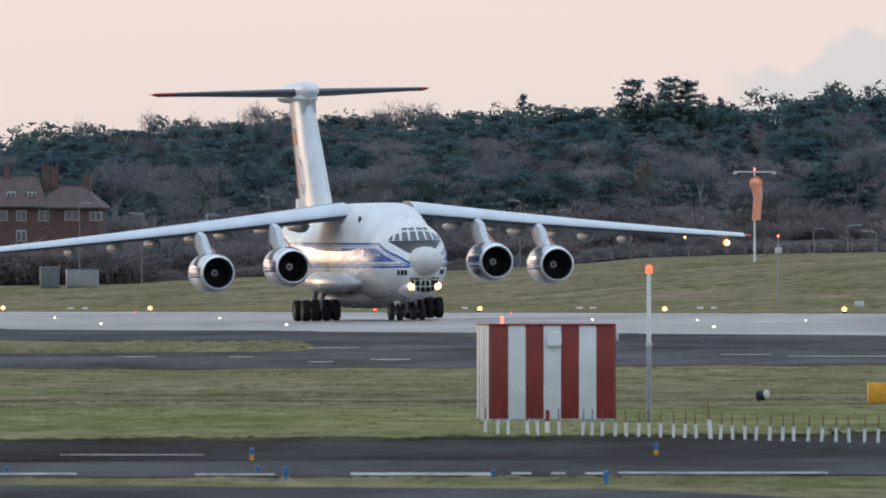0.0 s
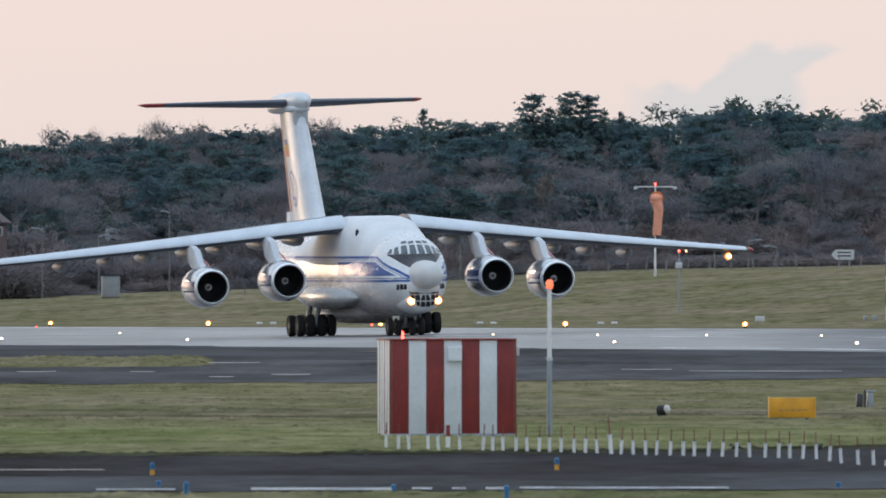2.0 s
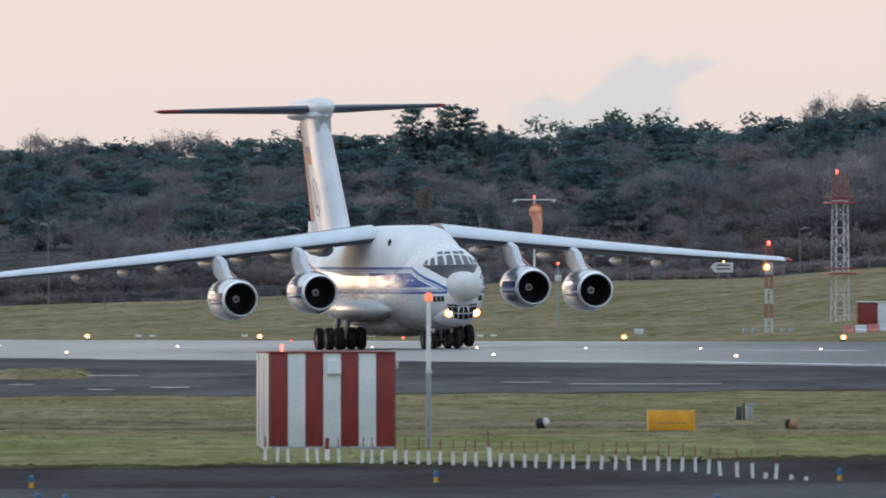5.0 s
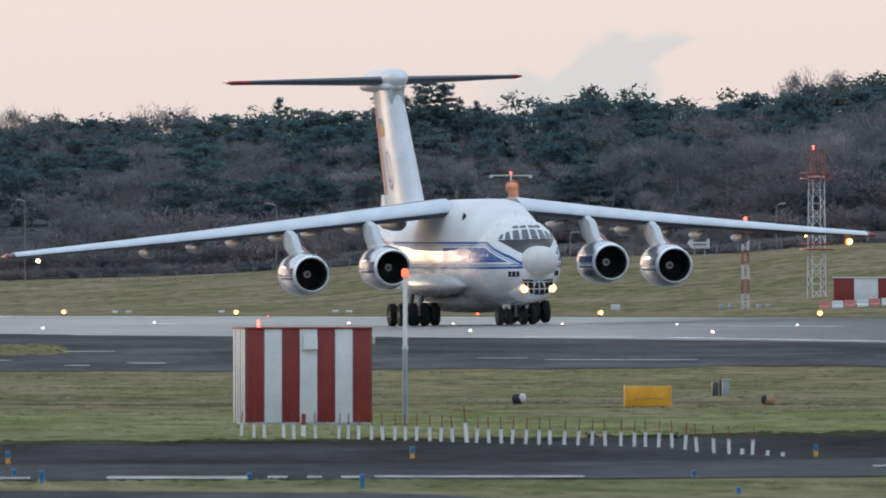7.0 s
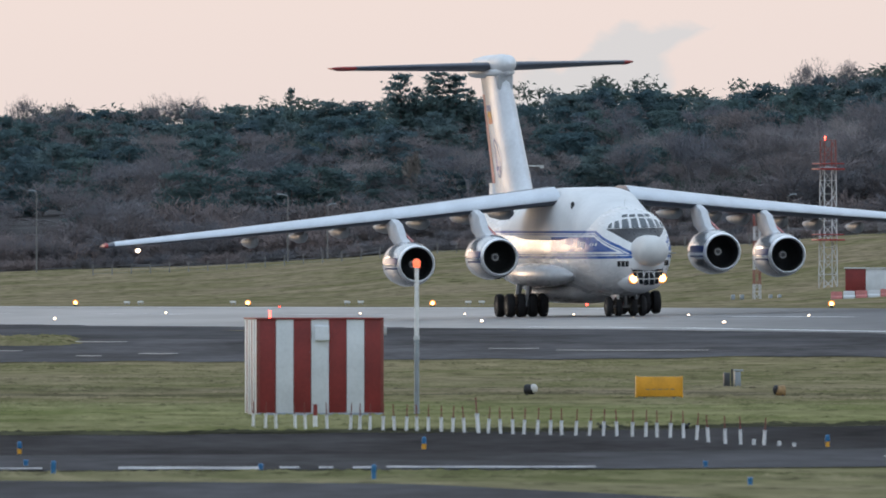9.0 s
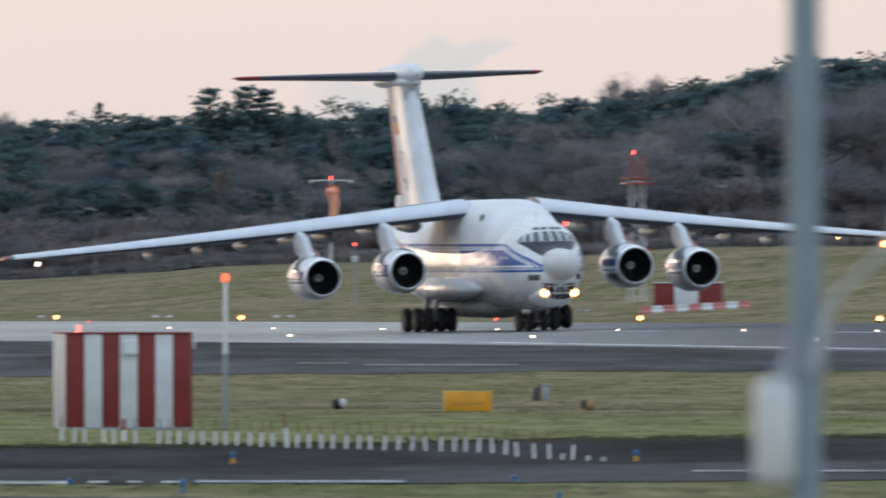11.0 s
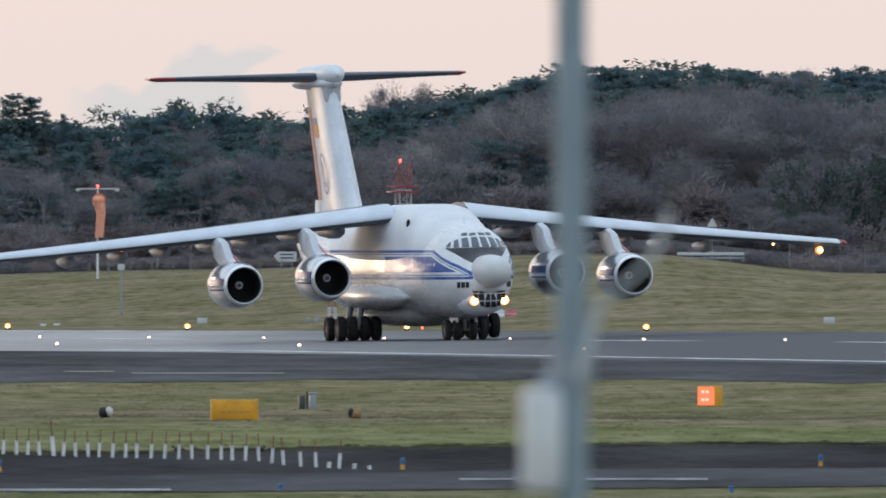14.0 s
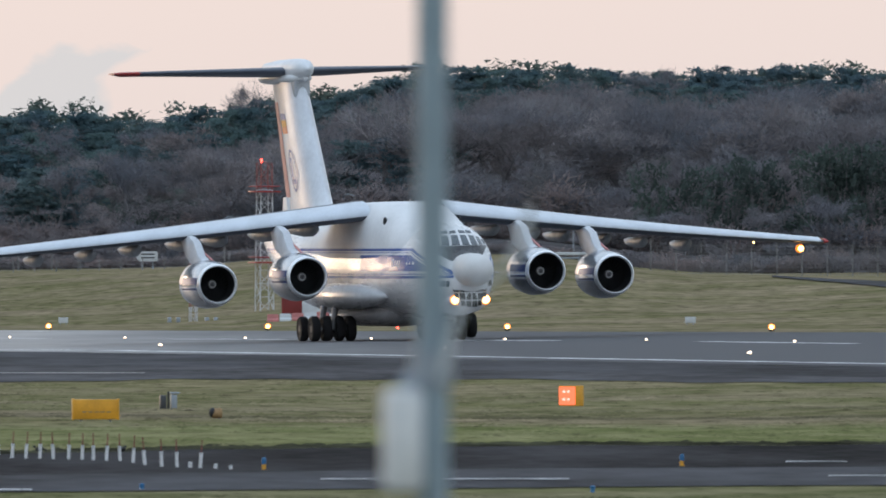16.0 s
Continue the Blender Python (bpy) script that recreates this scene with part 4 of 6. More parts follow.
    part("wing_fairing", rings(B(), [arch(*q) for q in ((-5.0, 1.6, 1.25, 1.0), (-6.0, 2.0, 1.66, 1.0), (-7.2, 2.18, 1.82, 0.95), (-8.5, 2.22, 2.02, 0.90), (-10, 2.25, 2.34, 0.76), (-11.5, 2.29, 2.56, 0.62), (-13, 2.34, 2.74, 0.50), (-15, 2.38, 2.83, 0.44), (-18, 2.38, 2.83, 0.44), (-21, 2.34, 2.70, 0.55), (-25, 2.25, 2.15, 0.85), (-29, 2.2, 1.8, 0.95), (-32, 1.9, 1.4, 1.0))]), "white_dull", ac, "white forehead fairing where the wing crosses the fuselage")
    for px, py in ((-11.1, -1.95), (-11.1, 1.95)):
        part("air_inlet", ball(B(), (px, py, 6.12), 0.22, 0.8, 0.5, 1.2), "black", ac, "dark oval cooling inlet")
    for side in (-1, 1):
        loops = []
        for y in (2.0, 2.4, 5, 8, 11.54, 15, 19, 23, 24.8, 25.25):
            x, z, c, t = wing_line(max(y, 1.4))
            if y > 25:
                x, c, t = x - 0.35, c * 0.7, t * 0.4
            loops.append([Vector((x - a, side * y, z + b)) for a, b in foil(c, t)])
        part("wing", rings(B(), loops), "wing", ac, "drooping swept wing, grey darkened for the shade on its underside")
        # lit upper edge of the wing, set off by colour as a pale strip
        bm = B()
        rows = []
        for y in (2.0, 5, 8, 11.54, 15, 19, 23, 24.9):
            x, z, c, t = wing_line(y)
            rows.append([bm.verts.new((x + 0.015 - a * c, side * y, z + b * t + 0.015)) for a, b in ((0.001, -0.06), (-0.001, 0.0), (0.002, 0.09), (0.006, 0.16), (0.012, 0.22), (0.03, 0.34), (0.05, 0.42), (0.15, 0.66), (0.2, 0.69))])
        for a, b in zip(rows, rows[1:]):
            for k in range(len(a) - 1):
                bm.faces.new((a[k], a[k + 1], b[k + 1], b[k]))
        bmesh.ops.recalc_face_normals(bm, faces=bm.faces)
        part("slat", bm, "slat_paint", ac, "leading edge slat along the wing, pale for the skylight on its upper edge")
        x, z, c, t = wing_line(25.1)
        part("wing_tip", rings(B(), [[Vector((x - 0.25 - a * k, side * (25.2 + q), z + b * k)) for a, b in foil(2.2, 0.28)] for q, k in ((0.0, 1.03), (0.12, 0.85), (0.22, 0.3))]), "red", ac, "small red wing tip")
        x, z, c, t = wing_line(23.7)
        if side > 0:
            part("wing_light", ball(B(), (x - 0.15, side * 23.7, z - 0.42), 0.16), "amber", ac, "glowing amber light under the wing")
            # added glowing ball that stands for the bloom of this light
            part("wing_light_lens", ball(B(), (x - 0.4, side * 23.7, z - 0.42), 0.23), "halo", ac, "orange bloom round the wing light, added as a glowing ball")
        else:
            part("wing_light", ball(B(), (x - 0.15, side * 23.7, z - 0.36), 0.13), "warm", ac, "glowing white light under the wing")
        x, z, c, t = wing_line(19.5)
        if side > 0:
            part("wing_lamp", ball(B(), (x - 0.1, side * 20.6, z - 0.35), 0.06), "amber", ac, "small amber lamp under the wing")
        for y in (3.9, 5.9, 8.3, 10.1, 12.5, 14.7, 17.3):
            x, z, c, t = wing_line(y)
            part("flap_fairing", rings(B(), [[Vector((x - q, side * y + w * math.cos(a), z - 0.50 - dz + w * 1.15 * math.sin(a))) for a in [2 * math.pi * i / 12 for i in range(12)]] for q, w, dz in ((c * 0.38, 0.08, -0.12), (c * 0.42, 0.20, 0.0), (c * 0.52, 0.26, 0.08), (c * 0.75, 0.26, 0.10), (c * 1.05, 0.18, 0.06), (c * 1.2, 0.04, 0.0))]), "fairing_grey", ac, "grey flap track fairing")
        engine(ac, side * 6.3, -10.2, 3.40)
        engine(ac, side * 10.5, -12.5, 3.12)
    # fin and tailplane
    loops = []
    for z, x, c, t in ((5.2, -29.4, 11.2, 0.75), (5.9, FIN_X, FIN_C, 0.72), (8, FIN_X - 6.3 * 2.1 / 7.8, FIN_C - 3.0 * 2.1 / 7.8, 0.68), (11, FIN_X - 6.3 * 5.1 / 7.8, FIN_C - 3.0 * 5.1 / 7.8, 0.62), (13.7, FIN_X - 6.3, FIN_C - 3.0, 0.56)):
        f = [(0, 0), (0.02, 0.35), (0.12, 0.8), (0.35, 1.0), (0.7, 0.6), (1, 0.04), (1, -0.04), (0.7, -0.6), (0.35, -1.0), (0.12, -0.8), (0.02, -0.35)]
        loops.append([Vector((x - a * c, b * t, z)) for a, b in f])
    part("fin", rings(B(), loops), "fin", ac, "tall white tail fin with a sheen")
    part("fin_collar", box(B(), FIN_X - 8.4, -0.42, 12.65, FIN_X - 5.9, 0.42, 13.55, 0.08), "fairing_grey", ac, "grey box fairing at the top of the fin")
    part("rudder_root_fairing", rings(B(), [[Vector((x - a * c, b * 0.34, z)) for a, b in ((0, 0), (0.2, 1), (0.8, 0.8), (1, 0), (0.8, -0.8), (0.2, -1))] for z, x, c in ((5.5, -38.2, 3.6), (6.4, -38.8, 2.9), (7.4, -39.6, 1.6))]), "white_plain", ac, "white wedge fairing at the foot of the rudder")
    for side in (-1, 1):
        bm = B()
        rows = []
        for z in (7.4, 8.6, 10, 11.4, 12.4):
            k = (z - 5.9) / 7.8
            x0, c, t = FIN_X - 6.3 * k, FIN_C - 3.0 * k, 0.72 - 0.16 * k
            rows.append([bm.verts.new((x0 - q * c, side * (t * (0.6 - 0.56 * (q - 0.7) / 0.3) + 0.02), z)) for q in (0.70, 0.84, 0.97)])
        for a, b in zip(rows, rows[1:]):
            for i in range(2):
                bm.faces.new((a[i], a[i + 1], b[i + 1], b[i]))
        part("rudder_stripe", bm, "rose", ac, "red stripe along the rudder")
        for z0, z1, mat, lab in ((11.45, 11.8, "blue", "blue flag band"), (11.1, 11.45, "yellow", "amber flag band"), (10.75, 11.1, "orange", "orange-red flag band")):
            bm = B()
            vs = []
            for z in (z0, z1):
                k = (z - 5.9) / 7.8
                x0, c, t = FIN_X - 6.3 * k, FIN_C - 3.0 * k, 0.72 - 0.16 * k
                for q in (0.40, 0.64):
                    vs.append(bm.verts.new((x0 - q * c, side * (t * (1.0 - 0.4 * (q - 0.35) / 0.35) + 0.03), z)))
            bm.faces.new((vs[0], vs[1], vs[3], vs[2]))
            part("flag_band", bm, mat, ac, lab)
        bm = B()
        ring_in, ring_out = [], []
        for i in range(28):
            a = 2 * math.pi * i / 28
            for rr, store in ((0.78, ring_in), (0.90, ring_out)):
                z = 8.8 + rr * 1.25 * math.sin(a)
                k = (z - 5.9) / 7.8
                x0, c, t = FIN_X - 6.3 * k, FIN_C - 3.0 * k, 0.72 - 0.16 * k
                q = 0.42 + rr * 1.15 * math.cos(a) / c
                store.append(bm.verts.new((x0 - q * c, side * (t * (1.0 - 0.4 * max(0, q - 0.35) / 0.35) + 0.03), z)))
        for i in range(28):
            j = (i + 1) % 28
            bm.faces.new((ring_in[i], ring_in[j], ring_out[j], ring_out[i]))
        for z0, z1, q0, q1 in ((8.2, 9.5, 0.40, 0.43), (8.1, 8.35, 0.36, 0.46)):
            vs = []
            for z in (z0, z1):
                k = (z - 5.9) / 7.8
                x0, c, t = FIN_X - 6.3 * k, FIN_C - 3.0 * k, 0.72 - 0.16 * k
                for q in (q0, q1):
                    vs.append(bm.verts.new((x0 - q * c, side * (t + 0.03), z)))
            bm.faces.new((vs[0], vs[1], vs[3], vs[2]))
        part("fin_emblem", bm, "blue", ac, "thin blue ring emblem on the fin")
    part("tail_bullet", rings(B(), [[Vector((x, w * math.cos(a), 14.12 + dz + h * math.sin(a))) for a in [2 * math.pi * i / 24 for i in range(24)]] for x, w, h, dz in ((-35.7, 0.06, 0.06, 0.0), (-35.9, 0.30, 0.28, 0), (-36.5, 0.52, 0.5, 0), (-38, 0.62, 0.55, 0), (-42, 0.6, 0.5, 0), (-45, 0.3, 0.3, 0.05), (-46, 0.05, 0.05, 0.1))]), "white_plain", ac, "white bullet fairing on top of the fin")
    part("fin_cap", rings(B(), [[Vector((x, w * math.cos(a), 13.65 + h * math.sin(a))) for a in [2 * math.pi * i / 20 for i in range(20)]] for x, w, h in ((-36.3, 0.1, 0.1), (-37.3, 0.58, 0.3), (-41, 0.85, 0.36), (-44, 0.75, 0.3), (-45.5, 0.1, 0.1))]), "white_plain", ac, "white fairing under the tailplane")
    for side in (-1, 1):
        loops = []
        for y, x, c, t, z in ((0.2, -38.1, 5.2, 0.50, 14.08), (2, -39.1, 4.6, 0.46, 14.08), (6, -41.4, 3.2, 0.3, 14.1), (8.3, -42.7, 2.4, 0.22, 14.1), (8.6, -43.0, 1.6, 0.1, 14.1)):
            loops.append([Vector((x - a, side * y, z - b)) for a, b in foil(c, t)])
        part("tailplane", rings(B(), loops), "wing", ac, "slim tailplane, grey darkened for the shade on its underside")
        part("tailplane_tip", rings(B(), [[Vector((x - a, side * y, 14.1 - b)) for a, b in foil(c, t)] for y, x, c, t in ((8.1 if side > 0 else 7.5, -42.56 if side > 0 else -42.2, 2.52 if side > 0 else 2.75, 0.25), (8.35, -42.7, 2.45, 0.24), (8.72, -43.1, 1.5, 0.1))]), "red", ac, "red tailplane tip")
    # undercarriage
    ng = [wheel(ac, -7.0, y, 0.55, 0.33) for y in (-0.95, -0.42, 0.42, 0.95)]
    part("nose_leg", tube(tube(tube(B(), (-7.0, 0, 0.55), (-6.9, 0, 1.7), 0.13, 0.16, 14), (-7.0, -1.0, 0.55), (-7.0, 1.0, 0.55), 0.08, n=12), (-7.05, 0, 0.8), (-8.1, 0, 1.6), 0.06), "steel", ac, "grey steel nose gear leg")
    mg = []
    for side in (-1, 1):
        for x in (-18.1, -20.7):
            mg += [wheel(ac, x, side * y, 0.65, 0.45) for y in (2.25, 2.85, 3.55, 4.15)]
            part("main_leg", tube(tube(tube(B(), (x, side * 3.2, 0.65), (x - 0.05, side * 2.9, 2.2), 0.15, 0.18, 14), (x, side * 2.1, 0.65), (x, side * 4.3, 0.65), 0.09, n=12), (x, side * 3.2, 0.9), (x - 1.0, side * 2.6, 1.9), 0.07), "steel", ac, "grey steel main gear leg")
    for side in (-1, 1):
        part("gear_door", box(B(), -8.2, side * 0.5 - 0.03, 0.95, -6.3, side * 0.5 + 0.03, 1.35, 0.01), "white_plain", ac, "white nose gear door")
    # livery marks too small to read: plain white bars on the blue field
    for side in (-1, 1):
        for x0, x1, z0, z1 in ((-8.1, -7.85, 3.8, 4.25), (-7.6, -7.35, 3.85, 4.15), (-7.15, -6.95, 3.85, 4.15), (-6.75, -6.55, 3.75, 4.15), (-5.6, -5.4, 3.93, 4.07), (-5.2, -5.0, 3.93, 4.07), (-4.8, -4.55, 3.93, 4.07)):
            bm = B()
            rows = []
            for x in np.linspace(x0, x1, 4):
                zc, hw, hh = fus_at(float(x))
                rows.append([bm.verts.new((x, side * (hw * math.sqrt(max(0, 1 - ((z - zc) / hh) ** 2)) + 0.012), z)) for z in np.linspace(z0, z1, 3)])
            for a, b in zip(rows, rows[1:]):
                for i in range(2):
                    bm.faces.new((a[i], a[i + 1], b[i + 1], b[i]))
            part("title_bar", bm, "post_white", ac, "white bar of the airline title")
        bm = B()
        rows = []
        for x in np.linspace(-8.8, -6.9, 6):
            zc, hw, hh = fus_at(float(x))
            rows.append([bm.verts.new((x, side * (hw * math.sqrt(max(0, 1 - ((z - zc) / hh) ** 2)) + 0.012), z)) for z in (4.98, 5.12)])
        for a, b in zip(rows, rows[1:]):
            bm.faces.new((a[0], a[1], b[1], b[0]))
        part("title_bar", bm, "blue", ac, "small blue-grey lettering bar")
    for x, y, h in ((-6.5, 0.0, 0.35), (-8.0, 0.4, 0.45), (-13.5, 0.0, 0.25)):
        zc, hw, hh = fus_at(x)
        z = zc + hh if x > -10 else 6.95
        part("blade_antenna", tube(B(), (x, y, z - 0.08), (x - 0.2, y, z + h), 0.05, 0.02), "white_plain", ac)
    part("beacon", ball(B(), (-17, 0.0, 0.62), 0.06), "redlight", ac, "red anti-collision beacon under the belly")
    return ac, ng, mg


AC, NOSE_WHEELS, MAIN_WHEELS = build_aircraft()


# ---- airfield things ----
def stand(u, v, lo=400.0, hi=1500.0):
    """Distance and scale for a thing whose foot shows at u, v on the ground."""
    d = v_to_d(u, v, lo, hi)
    return d, F / d


def foot(u, d, turn=0.0):
    p = on_land(u, d)
    return pose(p.x, p.y, p.z, 0, 0, turn)


def build_hut():
    h = thing("equipment_hut", foot(-358, 635, 9), "red and white striped equipment hut standing on the airfield grass", "hut")
    w, dep, ht = 3.52, 2.4, 2.68
    bm = box(B(), -w / 2 + 0.04, 0.04, 0.05, w / 2 - 0.04, dep - 0.04, ht - 0.04)
    part("wall_core", bm, "hut_white", h, "pale inner wall of the hut", smooth=False)
    part("plinth", box(B(), -w / 2 - 0.03, -0.03, -0.05, w / 2 + 0.03, dep + 0.03, 0.06, 0.01), "galv", h, "grey base frame")
    for i in range(7):
        x0 = -w / 2 + i * w / 7
        part("board", box(B(), x0 + 0.006, -0.012, 0.06, x0 + w / 7 - 0.006, 0.05, ht, 0.008), "hut_red" if i % 2 == 0 else "hut_white", h, "dark red painted board" if i % 2 == 0 else "white painted board")
        part("board", box(B(), x0 + 0.006, dep - 0.05, 0.06, x0 + w / 7 - 0.006, dep + 0.012, ht, 0.008), "hut_red" if i % 2 == 0 else "hut_white", h)
    for side in (-1, 1):
        for i in range(5):
            y0 = i * dep / 5
            part("board", box(B(), side * w / 2 - 0.03, y0 + 0.02, 0.06, side * w / 2 + 0.03, y0 + dep / 5 - 0.02, ht, 0.008), "hut_white" if i % 2 == 0 else "hut_white", h)
            part("batten", box(B(), side * w / 2 - 0.045, y0 - 0.02, 0.06, side * w / 2 + 0.045, y0 + 0.03, ht, 0.006), "post_red" if i % 2 == 0 else "galv", h)
    part("roof_cap", box(B(), -w / 2 - 0.05, -0.05, ht, w / 2 + 0.05, dep + 0.05, ht + 0.05, 0.012), "hut_red", h, "dark red roof edge")
    part("vent_hood", rings(B(), [[Vector((x, y, z)) for x, y in ((-0.16, -0.02), (0.24, -0.02), (0.24, yy), (-0.16, yy))] for z, yy in ((2.52, -0.03), (2.48, -0.10), (2.16, -0.15), (2.10, -0.15))]), "hut_white", h, "white vent hood", smooth=False)
    part("floodlight", box(B(), w / 2 + 0.03, 0.05, 2.25, w / 2 + 0.14, 0.22, 2.5, 0.015), "galv_pale", h, "small pale lamp box")
    part("obstacle_lamp", ball(tube(B(), (-w / 2 + 0.35, 0.1, ht + 0.04), (-w / 2 + 0.35, 0.1, ht + 0.2), 0.03), (-w / 2 + 0.35, 0.1, ht + 0.22), 0.035), "redlight", h, "small red obstacle lamp")


build_hut()


def build_posts():
    us = [662, 684, 703, 737, 755, 793, 834, 851, 869, 892, 912, 933, 952, 972, 995, 1015, 1036, 1061, 1078, 1100, 1122, 1141, 1165, 1188, 1208, 1233,
          1257, 1282, 1306, 1333, 1357, 1377, 1400, 1424, 1447, 1468, 1498, 1525, 1548, 1566, 1593, 1620]
    rnd = random.Random(4)
    white = None
    for i, q in enumerate(us):
        u = q - 1138.6
        v = between(u, (-500, -185, -36, 192, 290, 340, 490), (465, 472, 477, 482, 485, 494, 500))
        d = v_to_d(u, v)
        short = q in (1548, 1593, 1620)
        tall = q == 1061
        m = foot(u, d) @ pose(0, 0, 0, rnd.uniform(-4, 4), rnd.uniform(-4, 5) + (9 if tall else 0), rnd.uniform(0, 360))
        if white is None:
            t = thing("marker_post", m, "white marker post with a dark red rod on top", "post", "row of marker posts")
            part("stake", tube(B(), (0, 0, -0.1), (0, 0, 0.36), 0.043, 0.04, 10), "post_white", t, "white plastic stake")
            part("rod", tube(B(), (0, 0, 0.36), (0, 0, 0.70), 0.016, 0.014, 8), "post_red", t, "thin dark red rod")
            part("collar", tube(B(), (0, 0, 0.345), (0, 0, 0.385), 0.048, 0.046, 10), "galv_pale", t)
            white = t
        elif short:
            t = thing("marker_stub", m, "short white marker stub at the end of the row", "post", "row of marker posts")
            part("stake", tube(B(), (0, 0, -0.1), (0, 0, rnd.uniform(0.1, 0.24)), 0.05, 0.045, 10), "post_white", t)
            part("cap", tube(B(), (0, 0, 0.08), (0, 0, 0.11), 0.055, 0.05, 10), "galv_pale", t)
        else:
            c = copy_thing(white, m)
            if tall:
                c.scale = (1.25, 1.25, 1.35)
    # one low red and white post in front of the hut door
    t = thing("striped_post", foot(772 - 1138.6, 600), "low post painted red above white", "post")
    part("lower", tube(B(), (0, 0, -0.05), (0, 0, 0.3), 0.06, 0.06, 12), "post_white", t)
    part("upper", tube(B(), (0, 0, 0.3), (0, 0, 0.6), 0.06, 0.055, 12), "hut_red", t, "red upper half")


build_posts()


def build_obstacle_pole():
    d = 640
    t = thing("obstacle_light_pole", foot(-187, d), "slim pole, white above and grey below, with a red obstacle lamp", "light pole")
    part("lower_pole", tube(B(), (0, 0, -0.1), (0, 0, 2.15), 0.075, 0.07, 16), "galv", t, "grey galvanised lower pole")
    part("upper_pole", tube(B(), (0, 0, 2.15), (0, 0, 4.15), 0.066, 0.06, 16), "post_white", t, "white upper pole")
    part("joint", tube(B(), (0, 0, 2.1), (0, 0, 2.2), 0.09, 0.09, 16), "galv_pale", t)
    part("lamp", revolve(B(), [(4.14, 0.03), (4.15, 0.10), (4.32, 0.105), (4.38, 0.06), (4.39, 0.01)], "Z", 16), "orangelamp", t, "glowing orange-red lamp")


build_obstacle_pole()


def build_signs():
    d = 693
    t = thing("yellow_sign", foot(242, d, 4), "yellow airfield sign box seen from behind, low on the grass", "sign")
    part("box", box(B(), -0.69, -0.12, 0.07, 0.69, 0.16, 0.68, 0.02), "yellow", t, "weathered yellow sign box")
    part("end_cap", box(B(), -0.72, -0.14, 0.05, -0.66, 0.18, 0.70, 0.01), "yellow", t)
    part("end_cap", box(B(), 0.66, -0.14, 0.05, 0.72, 0.18, 0.70, 0.01), "yellow", t)
    for i in range(5):
        part("label_bar", box(B(), -0.42 + i * 0.19, -0.126, 0.28, -0.30 + i * 0.19, -0.119, 0.31), "straw", t, "faint bar of unreadable writing")
    for x in (-0.45, 0.45):
        part("leg", tube(B(), (x, 0, -0.1), (x, 0, 0.1), 0.04), "galv", t)
    d = 755
    t = thing("lit_sign", foot(1082, d, -36), "small lit red airfield sign in a yellow case", "sign")
    part("case", box(B(), -0.36, -0.16, 0.06, 0.36, 0.30, 0.74, 0.02), "yellow", t, "yellow sign case")
    part("panel", box(B(), -0.32, -0.175, 0.10, 0.32, -0.16, 0.70), "orangelamp", t, "glowing red sign face")
    for x0, z0, z1 in ((-0.18, 0.50, 0.58), (0.0, 0.50, 0.58), (-0.18, 0.24, 0.32), (0.0, 0.24, 0.32)):
        part("letter_bar", box(B(), x0, -0.182, z0, x0 + 0.11, -0.174, z1), "warm_dim", t, "pale bar of unreadable writing")
    d = 748
    t = thing("cable_cabinet", foot(372, d, 10), "pair of small grey cabinets on the grass", "cabinet")
    part("cabinet", box(B(), -0.30, -0.1, 0, -0.10, 0.15, 0.46, 0.02), "dark_steel", t)
    part("cabinet", box(B(), 0.06, -0.1, 0, 0.26, 0.15, 0.48, 0.02), "galv", t)
    part("post", tube(B(), (-0.02, 0, 0), (-0.02, 0, 0.58), 0.035), "dark_steel", t)
    part("hood", box(B(), 0.03, -0.13, 0.50, 0.33, 0.18, 0.56, 0.01), "galv", t)


M["warm_dim"] = glowing("pale_lit_lettering", (1.0, 0.62, 0.5), 0.9)
build_signs()


def bird(u, v, scale, turn, body_mat, wing_mat, label):
    d = v_to_d(u, v)
    t = thing("bird", foot(u, d, turn), label, "bird")
    s = scale
    part("body", ball(B(), (0, 0, 0.20 * s), 0.13 * s, 1.7, 0.9, 0.85), wing_mat, t)
    part("breast", ball(B(), (0.10 * s, 0, 0.17 * s), 0.105 * s, 1.2, 0.95, 0.85), body_mat, t)
    part("head", ball(B(), (0.26 * s, 0, 0.31 * s), 0.065 * s), wing_mat, t)
    part("beak", tube(B(), (0.31 * s, 0, 0.31 * s), (0.39 * s, 0, 0.295 * s), 0.018 * s, 0.004 * s, 6), "dark_steel", t)
    part("tail", tube(B(), (-0.18 * s, 0, 0.2 * s), (-0.38 * s, 0, 0.13 * s), 0.05 * s, 0.03 * s, 6), wing_mat, t)
    for y in (-0.05, 0.05):
        part("leg", tube(B(), (0.02 * s, y * s, -0.02), (0.02 * s, y * s, 0.12 * s), 0.01 * s, n=5), "dark_steel", t)


